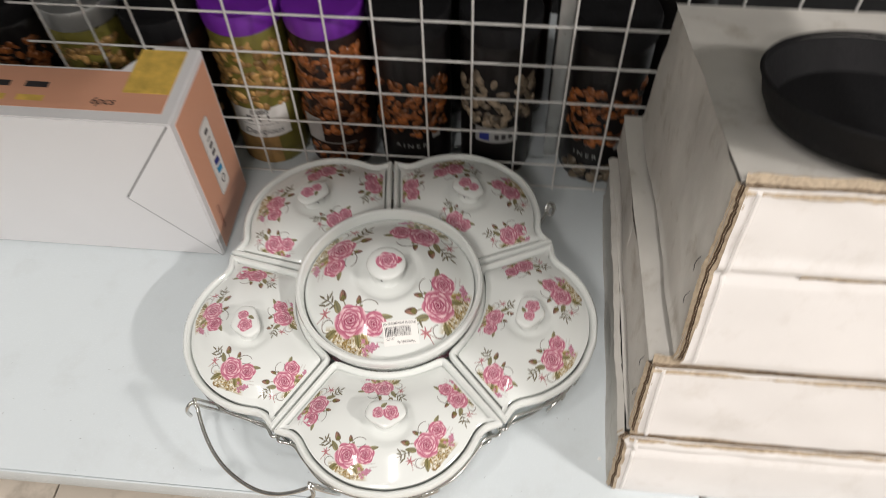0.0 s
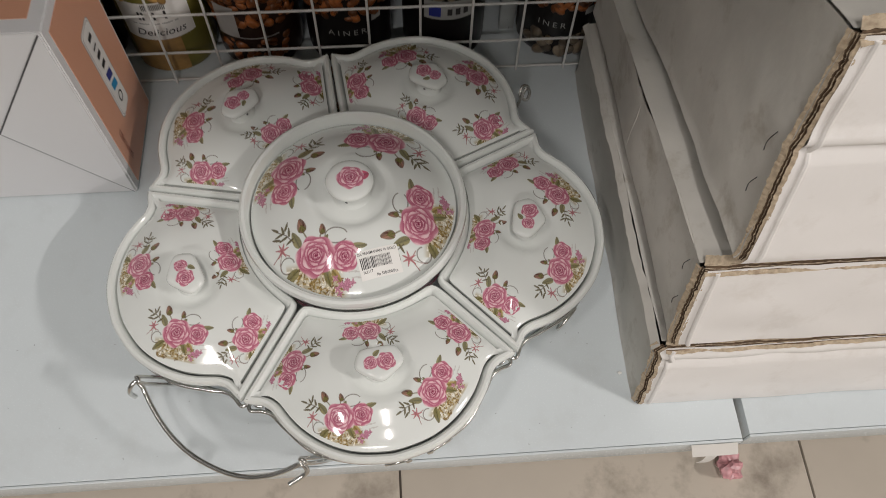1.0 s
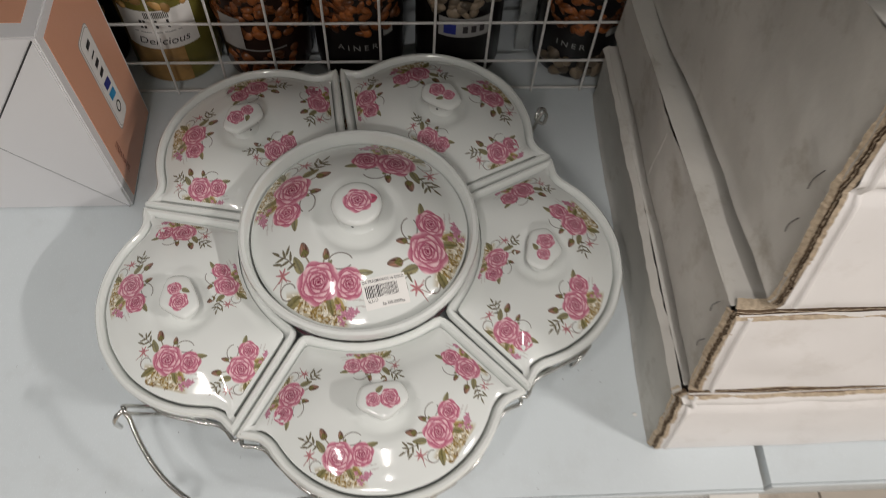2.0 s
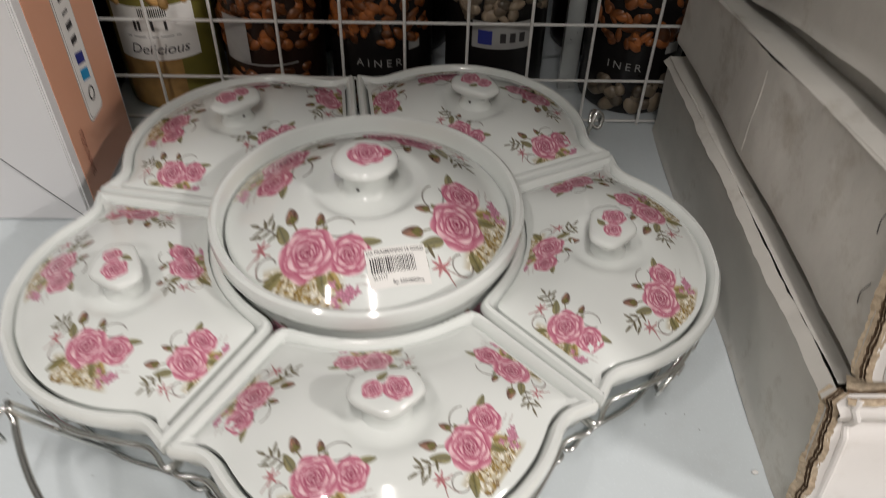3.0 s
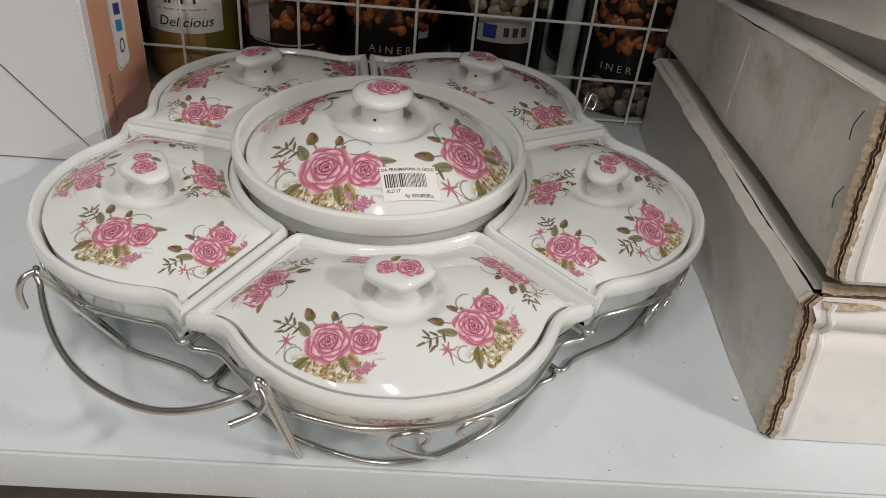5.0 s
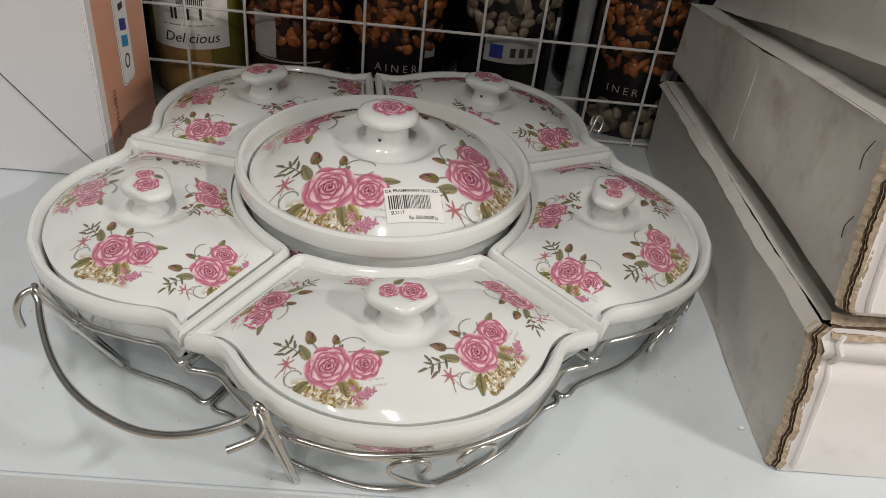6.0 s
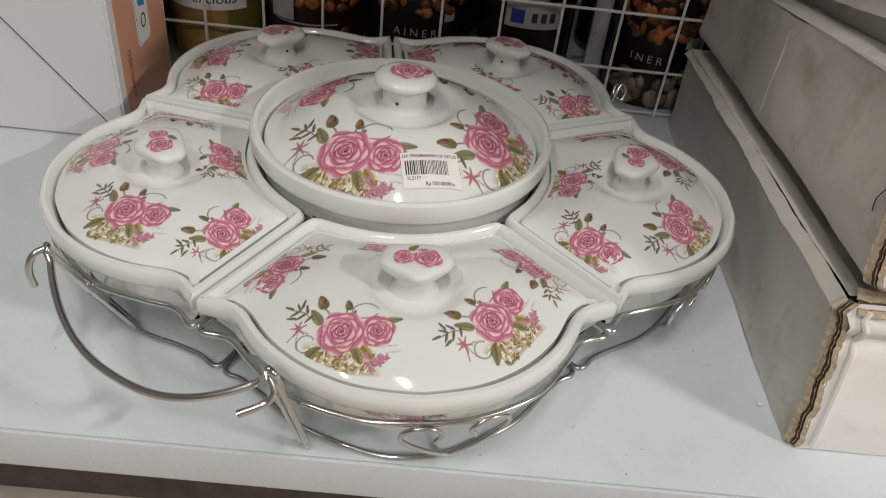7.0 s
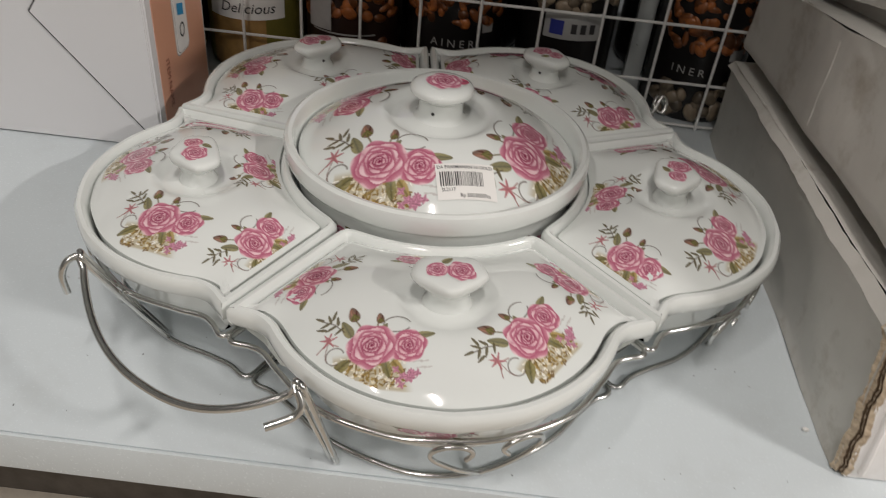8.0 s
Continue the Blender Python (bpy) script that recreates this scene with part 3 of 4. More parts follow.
part("knob", turned([(0.0172, kz - 0.001), (0.0148, kz + 0.0008), (0.0139, kz + 0.003), (0.0137, kz + 0.0100), (0.0144, kz + 0.0126), (0.0175, kz + 0.0146), (0.0194, kz + 0.0163), (0.0197, kz + 0.0180), (0.0188, kz + 0.0197), (0.0165, kz + 0.0210), (0.0120, kz + 0.0218), (0.006, kz + 0.0222), (0.0, kz + 0.0223)], 56), PORCELAIN, dome)
part("knob_print", print_mesh("knob_print", ink_single, (-11, 13, -11, 11), 0.26, on_knob(0.001, 0.0, -8, 1.25, kz + 0.0228)), PRINT, dome)
vent(dome, pose(-0.0053, -0.0127, kz + 0.0062, 90, 0, -22))
for k in range(4):
    a = radians(90 * k)
    cx, cy = -0.0365, -0.0500
    part("rose_print", print_mesh("rose_print", ink_spray, SPAN, 0.27, on_bowl(cx * math.cos(a) - cy * math.sin(a), cx * math.sin(a) + cy * math.cos(a), 90 * k - 10, 1.74), lambda p: math.hypot(p[0], p[1]) < 0.0862), PRINT, dome)


def on_wall(turn):
    def place(x, y):
        a = radians(turn) + x / 0.0905
        z = 0.0470 + y
        r = float(np.interp(z, (0.045, 0.0600, 0.0655), (0.0880, 0.0905, 0.0908))) + 0.0004
        return r * math.cos(a), r * math.sin(a), z
    return place


for turn in (-165, -128, -92, -58, -20, 60):
    part("wall_print", print_mesh("wall_print", ink_spray, (-22, 24, -9.0, 10.6), 0.6, on_wall(turn)), PRINT, bowl)

# price sticker
sticker_at = on_bowl(0.0130, -0.0640, 6, 1.0, 0.0007)
sticker_ink = on_bowl(0.0130, -0.0640, 6, 1.0, 0.00085)
sticker = part("price_sticker", patch(-0.0170, -0.0105, 0.0170, 0.0105, sticker_at, 20, 12), PAPER, dome, "white paper price sticker with a barcode")

part("sticker_text", lettering("DA PRASMANAN 16 GOLD", 0.0029, lambda x, y: sticker_ink(x * 0.93, y + 0.0080), thick=0.00003), DARKINK, dome)
part("sticker_text", lettering("SL2117", 0.0027, lambda x, y: sticker_ink(x - 0.0105, y - 0.0052), thick=0.00003), DARKINK, dome)
part("sticker_text", lettering("Rp 550.000/Pcs", 0.0028, lambda x, y: sticker_ink(x + 0.0045, y - 0.0083), thick=0.00003), DARKINK, dome)
x = -0.0150
rng = random.Random(5)
while x < 0.0098:
    w = rng.choice((0.0003, 0.0005, 0.0008))
    part("barcode_bar", patch(x, -0.0032, x + w, 0.0052, sticker_ink, 1, 3), DARKINK, dome)
    x += w + rng.choice((0.0004, 0.0006))


# ---- wire rack that carries the dishes ----
rack = thing("wire_rack", pose(0, 0, 0), "chromed steel wire rack with hearts and drop handles", "serving rack")
WIRE = 0.0016


def lobe_wire(z, line, k):
    turn = Matrix.Rotation(radians(180 + 72 * k), 3, "Z")
    return [turn @ Vector((p.x, p.y, z)) for p in line]


def mirrored(pts, per=6):
    right = [(a, b, 0) for a, b in pts]
    left = [(-a, b, 0) for a, b in reversed(pts)]
    return smooth_line(right + left[1:] if pts[-1][0] == 0 else right + left, per)


UPPER = mirrored(((0.076, 0.110), (0.092, 0.131), (0.1045, 0.1455), (0.1050, 0.1515), (0.0960, 0.1540), (0.0885, 0.1585), (0.0790, 0.1715), (0.0590, 0.1935), (0.0270, 0.2072), (0.0, 0.2095)))
LOWER = mirrored(((0.072, 0.104), (0.087, 0.124), (0.0975, 0.1370), (0.0965, 0.1425), (0.0880, 0.1470), (0.0770, 0.1570), (0.062, 0.1730), (0.0440, 0.1850), (0.0200, 0.1955), (0.0, 0.1985)))
for k in range(5):
    part("upper_wire", tube(lobe_wire(0.0425, UPPER, k), WIRE), STEEL, rack)
    part("lower_wire", tube(lobe_wire(0.0018, LOWER, k), WIRE), STEEL, rack)
    turn = Matrix.Rotation(radians(180 + 72 * k), 3, "Z")
    for sx in (-1, 1):
        # riser at the seam, from the lower loop to the upper one
        part("riser", tube([turn @ Vector(p) for p in smooth_line([(sx * 0.072, 0.104, 0.0018), (sx * 0.074, 0.107, 0.010), (sx * 0.076, 0.110, 0.034), (sx * 0.076, 0.110, 0.0425)], 5)], WIRE), STEEL, rack)
        # half a heart with a curled end, leaning on the lobe
        bend = [(0.0, 0.2000, 0.004), (0.010, 0.2050, 0.015), (0.0205, 0.2095, 0.028), (0.0220, 0.2115, 0.036), (0.0170, 0.2125, 0.0415), (0.0095, 0.2125, 0.0410), (0.0060, 0.2120, 0.0360), (0.0085, 0.2115, 0.0310)]
        mid_x = (-0.020, 0.045, -0.022, -0.022, -0.022)[k]
        line = [Vector((1.2 * sx * a + mid_x, b - 5.0 * (1.2 * sx * a + mid_x) ** 2, c)) for a, b, c in bend]
        part("heart_half", tube([turn @ p for p in smooth_line(line, 6)], WIRE * 0.8), STEEL, rack)
    spoke = Matrix.Rotation(radians(180 + 36 + 72 * k), 3, "Z")
    part("spoke", tube([spoke @ Vector(p) for p in smooth_line([(0.0, 0.052, 0.0128), (0.0, 0.118, 0.0125), (0.0, 0.150, 0.0075), (0.0, 0.158, 0.0050)], 5)], WIRE), STEEL, rack)
for r, z in ((0.052, 0.0150), (0.098, 0.0150)):
    part("base_ring", tube([(r * math.cos(radians(6 * a)), r * math.sin(radians(6 * a)), z) for a in range(60)], WIRE, closed=True), STEEL, rack)


def drop_handle(turn):
    """A wire handle that hangs from two hooked legs, over one seam of the set."""
    rot = Matrix.Rotation(radians(turn), 3, "Z")
    a, b = Vector((-0.182, -0.120, 0.066)), Vector((-0.065, -0.205, 0.069))
    out = Vector((-0.0125, -0.0290, -0.0140))
    line = []
    for k in range(41):
        t = k / 40
        line.append(a.lerp(b, t) + out * (1 - abs(2 * t - 1) ** 2.3))
    drop = Vector((0, 0, -1))
    dir_a, dir_b = Vector((-0.83, -0.55, 0)), Vector((-0.30, -0.95, 0))
    curl_a = [a + dir_a * 0.011 + drop * 0.017, a + dir_a * 0.0115 + drop * 0.006, a + dir_a * 0.0075 + Vector((0, 0, 0.0018)), a + dir_a * 0.001 + Vector((0, 0, 0.0035))]
    curl_b = [b + Vector((-0.002, -0.001, 0.0035)), b + dir_b * 0.0060 + drop * 0.0035 + Vector((0.003, 0, 0)), b + dir_b * 0.0085 + drop * 0.0085, b + dir_b * 0.013 + drop * 0.0105 + Vector((-0.010, 0, 0))]
    part("handle", tube([rot @ p for p in smooth_line(curl_a, 6)[:-1] + line[1:-1] + smooth_line(curl_b, 6)[1:]], 0.0019), STEEL, rack)
    for p, q in ((a, Vector((-0.152, -0.106, 0.002))), (b, Vector((-0.052, -0.190, 0.002)))):
        side = (q - p).cross(Vector((0, 0, 1))).normalized() * 0.0035
        leg = [q - side * 0.6, p.lerp(q, 0.35) - side, p - side * 0.9 + Vector((0, 0, 0.001)), p + Vector((0, 0, 0.0040)) , p + side * 0.9 + Vector((0, 0, 0.001)), p.lerp(q, 0.35) + side, q + side * 0.6]
        part("hooked_leg", tube([rot @ v for v in smooth_line(leg, 6)], WIRE), STEEL, rack)


drop_handle(0)
# the catch of the folded handle on the far side
catch = smooth_line([(0.168, 0.096, 0.046), (0.174, 0.101, 0.060), (0.178, 0.104, 0.0665), (0.182, 0.103, 0.062), (0.179, 0.100, 0.055), (0.173, 0.103, 0.058), (0.176, 0.109, 0.064), (0.183, 0.113, 0.058), (0.186, 0.114, 0.048)], 6)
part("hooked_leg", tube(catch, WIRE), STEEL, rack)


# ---- cartons ----
def crumple(p, amount, seed):
    v = noise.noise_vector(Vector(p) * 16 + Vector((seed, 0, 0)))
    w = noise.noise_vector(Vector(p) * 60 + Vector((0, seed, 0)))
    return Vector(p) + v * amount + w * amount * 0.35


def sheet(bm, rows, amount, seed):
    """A bent board from rows of points, with thickness added behind it by the caller."""
    grid_rows = [[bm.verts.new(crumple(p, amount, seed)) for p in row] for row in rows]
    for a, b in zip(grid_rows, grid_rows[1:]):
        for i in range(len(a) - 1):
            bm.faces.new((a[i], a[i + 1], b[i + 1], b[i]))
    return grid_rows


def steps(stops, per):
    out = []
    for a, b in zip(stops, stops[1:]):
        n = max(1, int(math.ceil((b - a) / per)))
        out += [a + (b - a) * k / n for k in range(n)]
    return out + [stops[-1]]


def torn_edge(points, start, end, seed, wave=0.0007):
    """The laid-open edge of a corrugated board: wavy proud liners with deep fluted grooves between them."""
    bm = bmesh.new()
    rng = random.Random(seed)
    start, end = Vector(start), Vector(end)
    across = end - start
    proud = Vector((-1, -1, 0.4)).normalized()
    # Last value 1 picks the groove board with shade in its colour.
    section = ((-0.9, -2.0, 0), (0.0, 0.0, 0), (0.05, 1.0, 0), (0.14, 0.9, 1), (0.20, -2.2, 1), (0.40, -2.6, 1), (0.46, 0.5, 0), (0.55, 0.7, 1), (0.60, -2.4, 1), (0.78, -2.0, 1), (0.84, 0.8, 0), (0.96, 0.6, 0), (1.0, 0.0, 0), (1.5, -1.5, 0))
    prev = None
    for i, p in enumerate(points):
        row = []
        lean = noise.noise(Vector((i * 0.35, seed, 0.0))) * wave + noise.noise(Vector((i * 0.11, seed, 5.0))) * wave * 1.6
        for k, (t, d, inner) in enumerate(section):
            own = noise.noise(Vector((i * 0.5, seed, k // 3 * 3.1))) * wave * 0.6
            flute = 0.35 * math.sin(i * 1.5) * (d < -1)
            fray = Vector((rng.uniform(-1, 1), rng.uniform(-1, 1), rng.uniform(-1, 1))) * 0.00022
            row.append(bm.verts.new(Vector(p) + start + across * t + across.normalized() * (lean + own) + proud * (d + flute) * 0.00055 + fray))
        if prev:
            for a in range(len(section) - 1):
                face = bm.faces.new((prev[a], prev[a + 1], row[a + 1], row[a]))
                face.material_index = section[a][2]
        prev = row
    return bm


def carton(levels, z_in, right, back, label, seed, sinks, bulge=0.0, crease=None, split=False, fold=False):
    """levels: (z, left, front) of the near left edge from the foot up; sinks: how far foot and top sag at the back; z_in: the foot of the board within."""
    ob = thing("carton", TURN, label, "carton", "stacked white cartons")
    keys = [l[0] for l in levels]
    zs = steps(keys, 0.0045)
    z0, z1 = keys[0], keys[-1]
    L = lambda z: float(np.interp(z, keys, [l[1] for l in levels]))
    F = lambda z: float(np.interp(z, keys, [l[2] for l in levels]))

    def sag(p):
        x, y, z = p
        t = max(0.0, (y - F(z1)) / (back - F(z1)))
        k = (z - z0) / (z1 - z0)
        return Vector((x, y, z - t * (sinks[0] + (sinks[1] - sinks[0]) * k)))

    ridge = lambda z, t: bulge * math.exp(-((z - z1 + 0.006) / 0.006) ** 2) * (0.4 + 0.6 * noise.noise(Vector((t * 9, seed, 1.0))) ** 2)
    scuff = lambda z, t: 0.0016 * noise.noise(Vector((t * 34, z * 120, seed))) * math.exp(-((z1 - z) / 0.014) ** 2)
    dent = lambda z, t: scuff(z, t) + 0.0030 * noise.noise(Vector((t * 3.1, z * 14, seed)))
    vs, us = steps([0.0, 1.0], 0.018), steps([0.0, 1.0], 0.022)
    bm = bmesh.new()
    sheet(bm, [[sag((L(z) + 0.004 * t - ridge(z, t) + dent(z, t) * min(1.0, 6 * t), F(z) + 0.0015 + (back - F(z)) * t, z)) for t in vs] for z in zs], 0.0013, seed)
    part("side_panel", bm, CARTON_SIDE, ob, "soiled white side panel, greyed for shade")
    # a pressed fold that runs up the side
    for y, lo, hi in ((0.030, 0.12, 0.88),) if fold else ():
        line = [sag((L(z) + 0.004 * (y - F(z)) / (back - F(z)) + dent(z, (y - F(z)) / (back - F(z))) + 0.0004, y + 0.012 * (z - z0), z)) for z in steps([z0 + lo * (z1 - z0), z0 + hi * (z1 - z0)], 0.006)]
        part("side_fold", tube(line, 0.0010, 8), CARTON_SIDE, ob)
    bm = bmesh.new()
    nick = lambda z: 0.0 if crease is None else 0.0038 * math.exp(-((z - crease + 0.004) / 0.0030) ** 2) - 0.0024 * math.exp(-((z - crease - 0.006) / 0.0045) ** 2)
    pucker = lambda z, u: 0.0016 * noise.noise(Vector((u * 16, z * 30, seed + 3.0))) * abs(noise.noise(Vector((u * 5, z * 22, seed))))
    sheet(bm, [[(L(z) + 0.0046 + (right - L(z)) * t, F(z) - 0.0022 + nick(z) + 3 * pucker(z, t), z) for t in us] for z in zs], 0.0009, seed + 3)
    part("front_panel", bm, CARTON, ob, "creased white front panel")
    bm = bmesh.new()
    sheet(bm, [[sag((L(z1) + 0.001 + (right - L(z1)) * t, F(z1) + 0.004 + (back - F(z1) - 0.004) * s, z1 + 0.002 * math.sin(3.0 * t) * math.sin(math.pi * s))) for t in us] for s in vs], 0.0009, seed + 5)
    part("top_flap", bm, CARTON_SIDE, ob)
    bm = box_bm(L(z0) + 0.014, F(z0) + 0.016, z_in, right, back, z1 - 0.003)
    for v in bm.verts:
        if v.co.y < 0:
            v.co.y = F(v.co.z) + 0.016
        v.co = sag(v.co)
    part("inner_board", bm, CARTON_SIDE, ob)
    edge = [crumple((L(z) + 0.0030, F(z) - 0.0003, z), 0.0016, seed + 7) for z in steps([z0 + 0.001, z1], 0.0013)]
    part("torn_corner", torn_edge(edge, (-0.0024, 0.0015, 0), (0.0008, -0.0010, 0), seed), (KRAFT, FLUTE_SHADE), ob, "torn brown corrugated corner", smooth=False)
    edge = [crumple((L(z1) + 0.003 + t, F(z1) - 0.0014, z1 - 0.0005), 0.0014, seed + 9) for t in steps([0.0, 0.42], 0.0022)]
    part("torn_rim", torn_edge(edge, (0, 0.0030, 0.0016), (0, -0.0016, -0.0022), seed + 1), (KRAFT, FLUTE_SHADE), ob, "torn brown corrugated rim", smooth=False)
    if split:
        edge = [crumple((L(crease) + 0.012 + t, F(crease) - 0.0026 + 0.0016 * noise.noise(Vector((t * 30, seed, 0))), crease - 0.0025 + 0.0012 * noise.noise(Vector((t * 22, 0, seed)))), 0.0006, seed + 13) for t in steps([0.05, 0.30], 0.003)]
        part("split_crease", torn_edge(edge, (0, 0.0004, 0.0012), (0, 0.0008, -0.0010), seed + 2), (KRAFT, FLUTE_SHADE), ob, "brown split along the front crease", smooth=False)
    # folded tape ridge down the front corner
    ridge_line = [crumple((L(z) + 0.0120, F(z) - 0.0026 + nick(z), z), 0.0006, seed + 15) for z in steps([z0 + 0.004, z1 - 0.003], 0.005)]
    part("corner_crease", tube(ridge_line, 0.0019, 8), CARTON, ob)
    return ob, L, F, sag


bottom_box = carton([(0.0008, 0.2290, -0.1640), (0.008, 0.2300, -0.1632), (0.080, 0.2308, -0.1500), (0.086, 0.2278, -0.1490), (0.0925, 0.2325, -0.1480)], 0.0008, 0.80, 0.198, "low crushed white cardboard carton with torn brown rim on the shelf", 2.0, (0.0, 0.020), 0.0024, 0.074)
middle_box = carton([(0.1025, 0.2385, -0.1480), (0.1060, 0.2350, -0.1500), (0.112, 0.2338, -0.1488), (0.192, 0.2345, -0.1305)], 0.0915, 0.80, 0.196, "soiled white cardboard carton with torn corner between two others", 5.0, (0.020, 0.050), fold=True)
top_box = carton([(0.2080, 0.2500, -0.1345), (0.2140, 0.2520, -0.1345), (0.300, 0.2540, -0.1120), (0.318, 0.2560, -0.1080), (0.374, 0.2580, -0.0980)], 0.1900, 0.80, 0.194, "worn white cardboard carton with torn top, on the other cartons", 11.0, (0.066, 0.085), 0.0, 0.302, True)


def staple(box, y, z, length, lean):
    ob, left, front, sag = box
    x = left(z) - 0.0022
    line = [(x + 0.001, y, z), (x - 0.0006, y + lean, z - length * 0.5), (x + 0.0003, y + lean * 0.6, z - length)]
    part("staple", tube([sag(p) for p in smooth_line(line, 4)], 0.0003, 6), DARKINK, ob, "dark bent staple")


staple(top_box, -0.098, 0.296, 0.018, 0.001)
staple(top_box, -0.106, 0.262, 0.016, 0.001)
staple(middle_box, -0.119, 0.184, 0.016, 0.001)
staple(middle_box, -0.130, 0.147, 0.013, 0.001)

# black pan on the upper carton
pan = thing("pan", TURN @ pose(0.364, -0.022, 0.3560, -16.2), "black enamelled round pan on the stacked cartons", "pan")
part("body", turned([(0.0, 0.0), (0.066, 0.0), (0.074, 0.004), (0.080, 0.016), (0.0832, 0.0305), (0.0815, 0.0310), (0.078, 0.022), (0.070, 0.008), (0.0, 0.005)], 72), BLACKPOT, pan)
part("rim", tube([(0.0834 * math.cos(radians(5 * a)), 0.0834 * math.sin(radians(5 * a)), 0.0325) for a in range(72)], 0.0018, 8, True), BLACKPOT, pan, "rolled black rim")

# ---- gift box with peach sides ----
BX, BY, BZ = -0.2120, 0.0730, 0.2160
gift = thing("gift_box", TURN @ pose(0, 0, 0.0008), "white and peach printed cardboard gift box on the shelf", "gift box")
foot = [(BX, BY), (BX, BY + 0.110), (BX - 0.048, BY + 0.110), (BX - 0.072, BY + 0.072), (-0.80, BY + 0.072), (-0.80, BY)]
bm = bmesh.new()
loft(bm, [[(a, b, z) for a, b in foot] for z in (0.0, BZ)], True, True)
bmesh.ops.bevel(bm, geom=list(bm.edges), offset=0.0012, segments=2, affect="EDGES")
part("body", bm, BOXWHITE, gift)
part("side_print", box_bm(BX - 0.001, BY + 0.010, 0.004, BX + 0.0006, BY + 0.106, BZ - 0.010), PEACH, gift, "peach printed side", smooth=False)
part("top_print", box_bm(-0.798, BY + 0.014, BZ - 0.001, BX - 0.012, BY + 0.070, BZ + 0.0006), PEACH, gift, "peach printed top", smooth=False)
part("top_print", box_bm(BX - 0.060, BY + 0.040, BZ - 0.001, BX - 0.012, BY + 0.104, BZ + 0.0010), GOLDPRINT, gift, "yellow printed corner", smooth=False)
# folded triangle of the front; dark tubes paint the shade in its open slits
tri = [(BX - 0.0015, 0.0015), (BX - 0.0025, BZ - 0.003), (BX - 0.082, 0.100)]
bm = bmesh.new()
loft(bm, [[(a, BY - d, z) for a, z in tri] for d in (-0.0005, 0.0012)], True, True)
part("front_fold", bm, BOXWHITE, gift, smooth=False)
for (a0, z0), (a1, z1) in ((tri[0], tri[2]), (tri[2], tri[1])):
    part("slit", tube([(a0 - 0.0006, BY - 0.0004, z0), (a1 - 0.0006, BY - 0.0004, z1)], 0.0008, 6), DARKINK, gift, "dark line for the shade in a fold slit")
on_side = lambda x, y: (BX + 0.0009, BY + 0.058 + x, 0.108 + y)
label_line = []
for cx, cy, a0 in ((0.0085, 0.048, 0), (-0.0085, 0.048, 90), (-0.0085, -0.048, 180), (0.0085, -0.048, 270)):
    label_line += [(cx + 0.005 * math.cos(radians(a0 + 15 * k)), cy + 0.005 * math.sin(radians(a0 + 15 * k))) for k in range(7)]
for name, grow, mat, lift in (("brand_label", 0.0, GREYPRINT, 0.0), ("brand_label", -0.0007, PAPER, 0.0002), ("brand_label", -0.0018, GREYPRINT, 0.0004), ("brand_label", -0.0024, PAPER, 0.0006)):
    bm = bmesh.new()
    pts = [(x + (grow if x > 0 else -grow), y + (grow if y > 0 else -grow)) for x, y in label_line]
    loft(bm, [[(BX + 0.0004, *on_side(x, y)[1:]) for x, y in pts], [(BX + 0.0008 + lift, *on_side(x, y)[1:]) for x, y in pts]], False, True)
    part(name, bm, mat, gift, "white rounded label with a plain mark", smooth=False)
mark = lambda x, y: (BX + 0.00165, BY + 0.058 + x, 0.108 + y)
for y, h, w in ((0.0400, 0.0085, 0.009), (0.0290, 0.0035, 0.009), (0.0195, 0.0085, 0.009), (0.0085, 0.0085, 0.009)):
    bm = patch(-w / 2, y - h * 0.3, w / 2, y + h * 0.3, mark, 1, 1)
    part("mark_bar", bm, DARKINK, gift)
for y, mat in ((-0.0055, NAVYINK), (-0.0185, BLUEINK)):
    slant = lambda x, q, y=y: mark(x, y + q - 0.28 * x)
    part("mark_bar", patch(-0.006, -0.0045, 0.006, 0.0045, slant, 3, 2), mat, gift)
ringed = [(0.0050 * math.cos(radians(15 * k)), -0.0345 + 0.0058 * math.sin(radians(15 * k))) for k in range(24)]
bm = bmesh.new()
loft(bm, [[mark(x, y) for x, y in ringed], [mark(0.68 * x, -0.0345 + 0.74 * (y + 0.0345)) for x, y in ringed]])
part("mark_bar", bm, DARKINK, gift)
part("side_text", lettering("ITEM NAME", 0.0085, lambda x, y: (BX + 0.0010, BY + 0.024 + y, 0.044 - x * 0.9)), REDINK, gift)
part("top_text", lettering("6pcs", 0.014, lambda x, y: (BX - 0.075 + x, BY + 0.026 + y, BZ + 0.0012), shear=0.2), DARKINK, gift)
for dx in (0.15, 0.19):
    part("top_mark", patch(-0.012, -0.004, 0.012, 0.004, lambda x, y: (BX - dx + x, BY + 0.045 + y, BZ + 0.0011), 1, 1), DARKINK, gift)
    part("top_mark", patch(-0.014, -0.006, 0.014, 0.002, lambda x, y: (BX - dx + x, BY + 0.028 + y, BZ + 0.0011), 1, 1), GOLDPRINT, gift)


# ---- canisters behind the grid ----
def curved(r, x0=0.0, lift=0.0006):
    """Wrap flat prints round a canister; x along the girth, y up."""
    return lambda x, y: ((r + lift) * math.sin((x + x0) / r), -(r + lift) * math.cos((x + x0) / r), y)


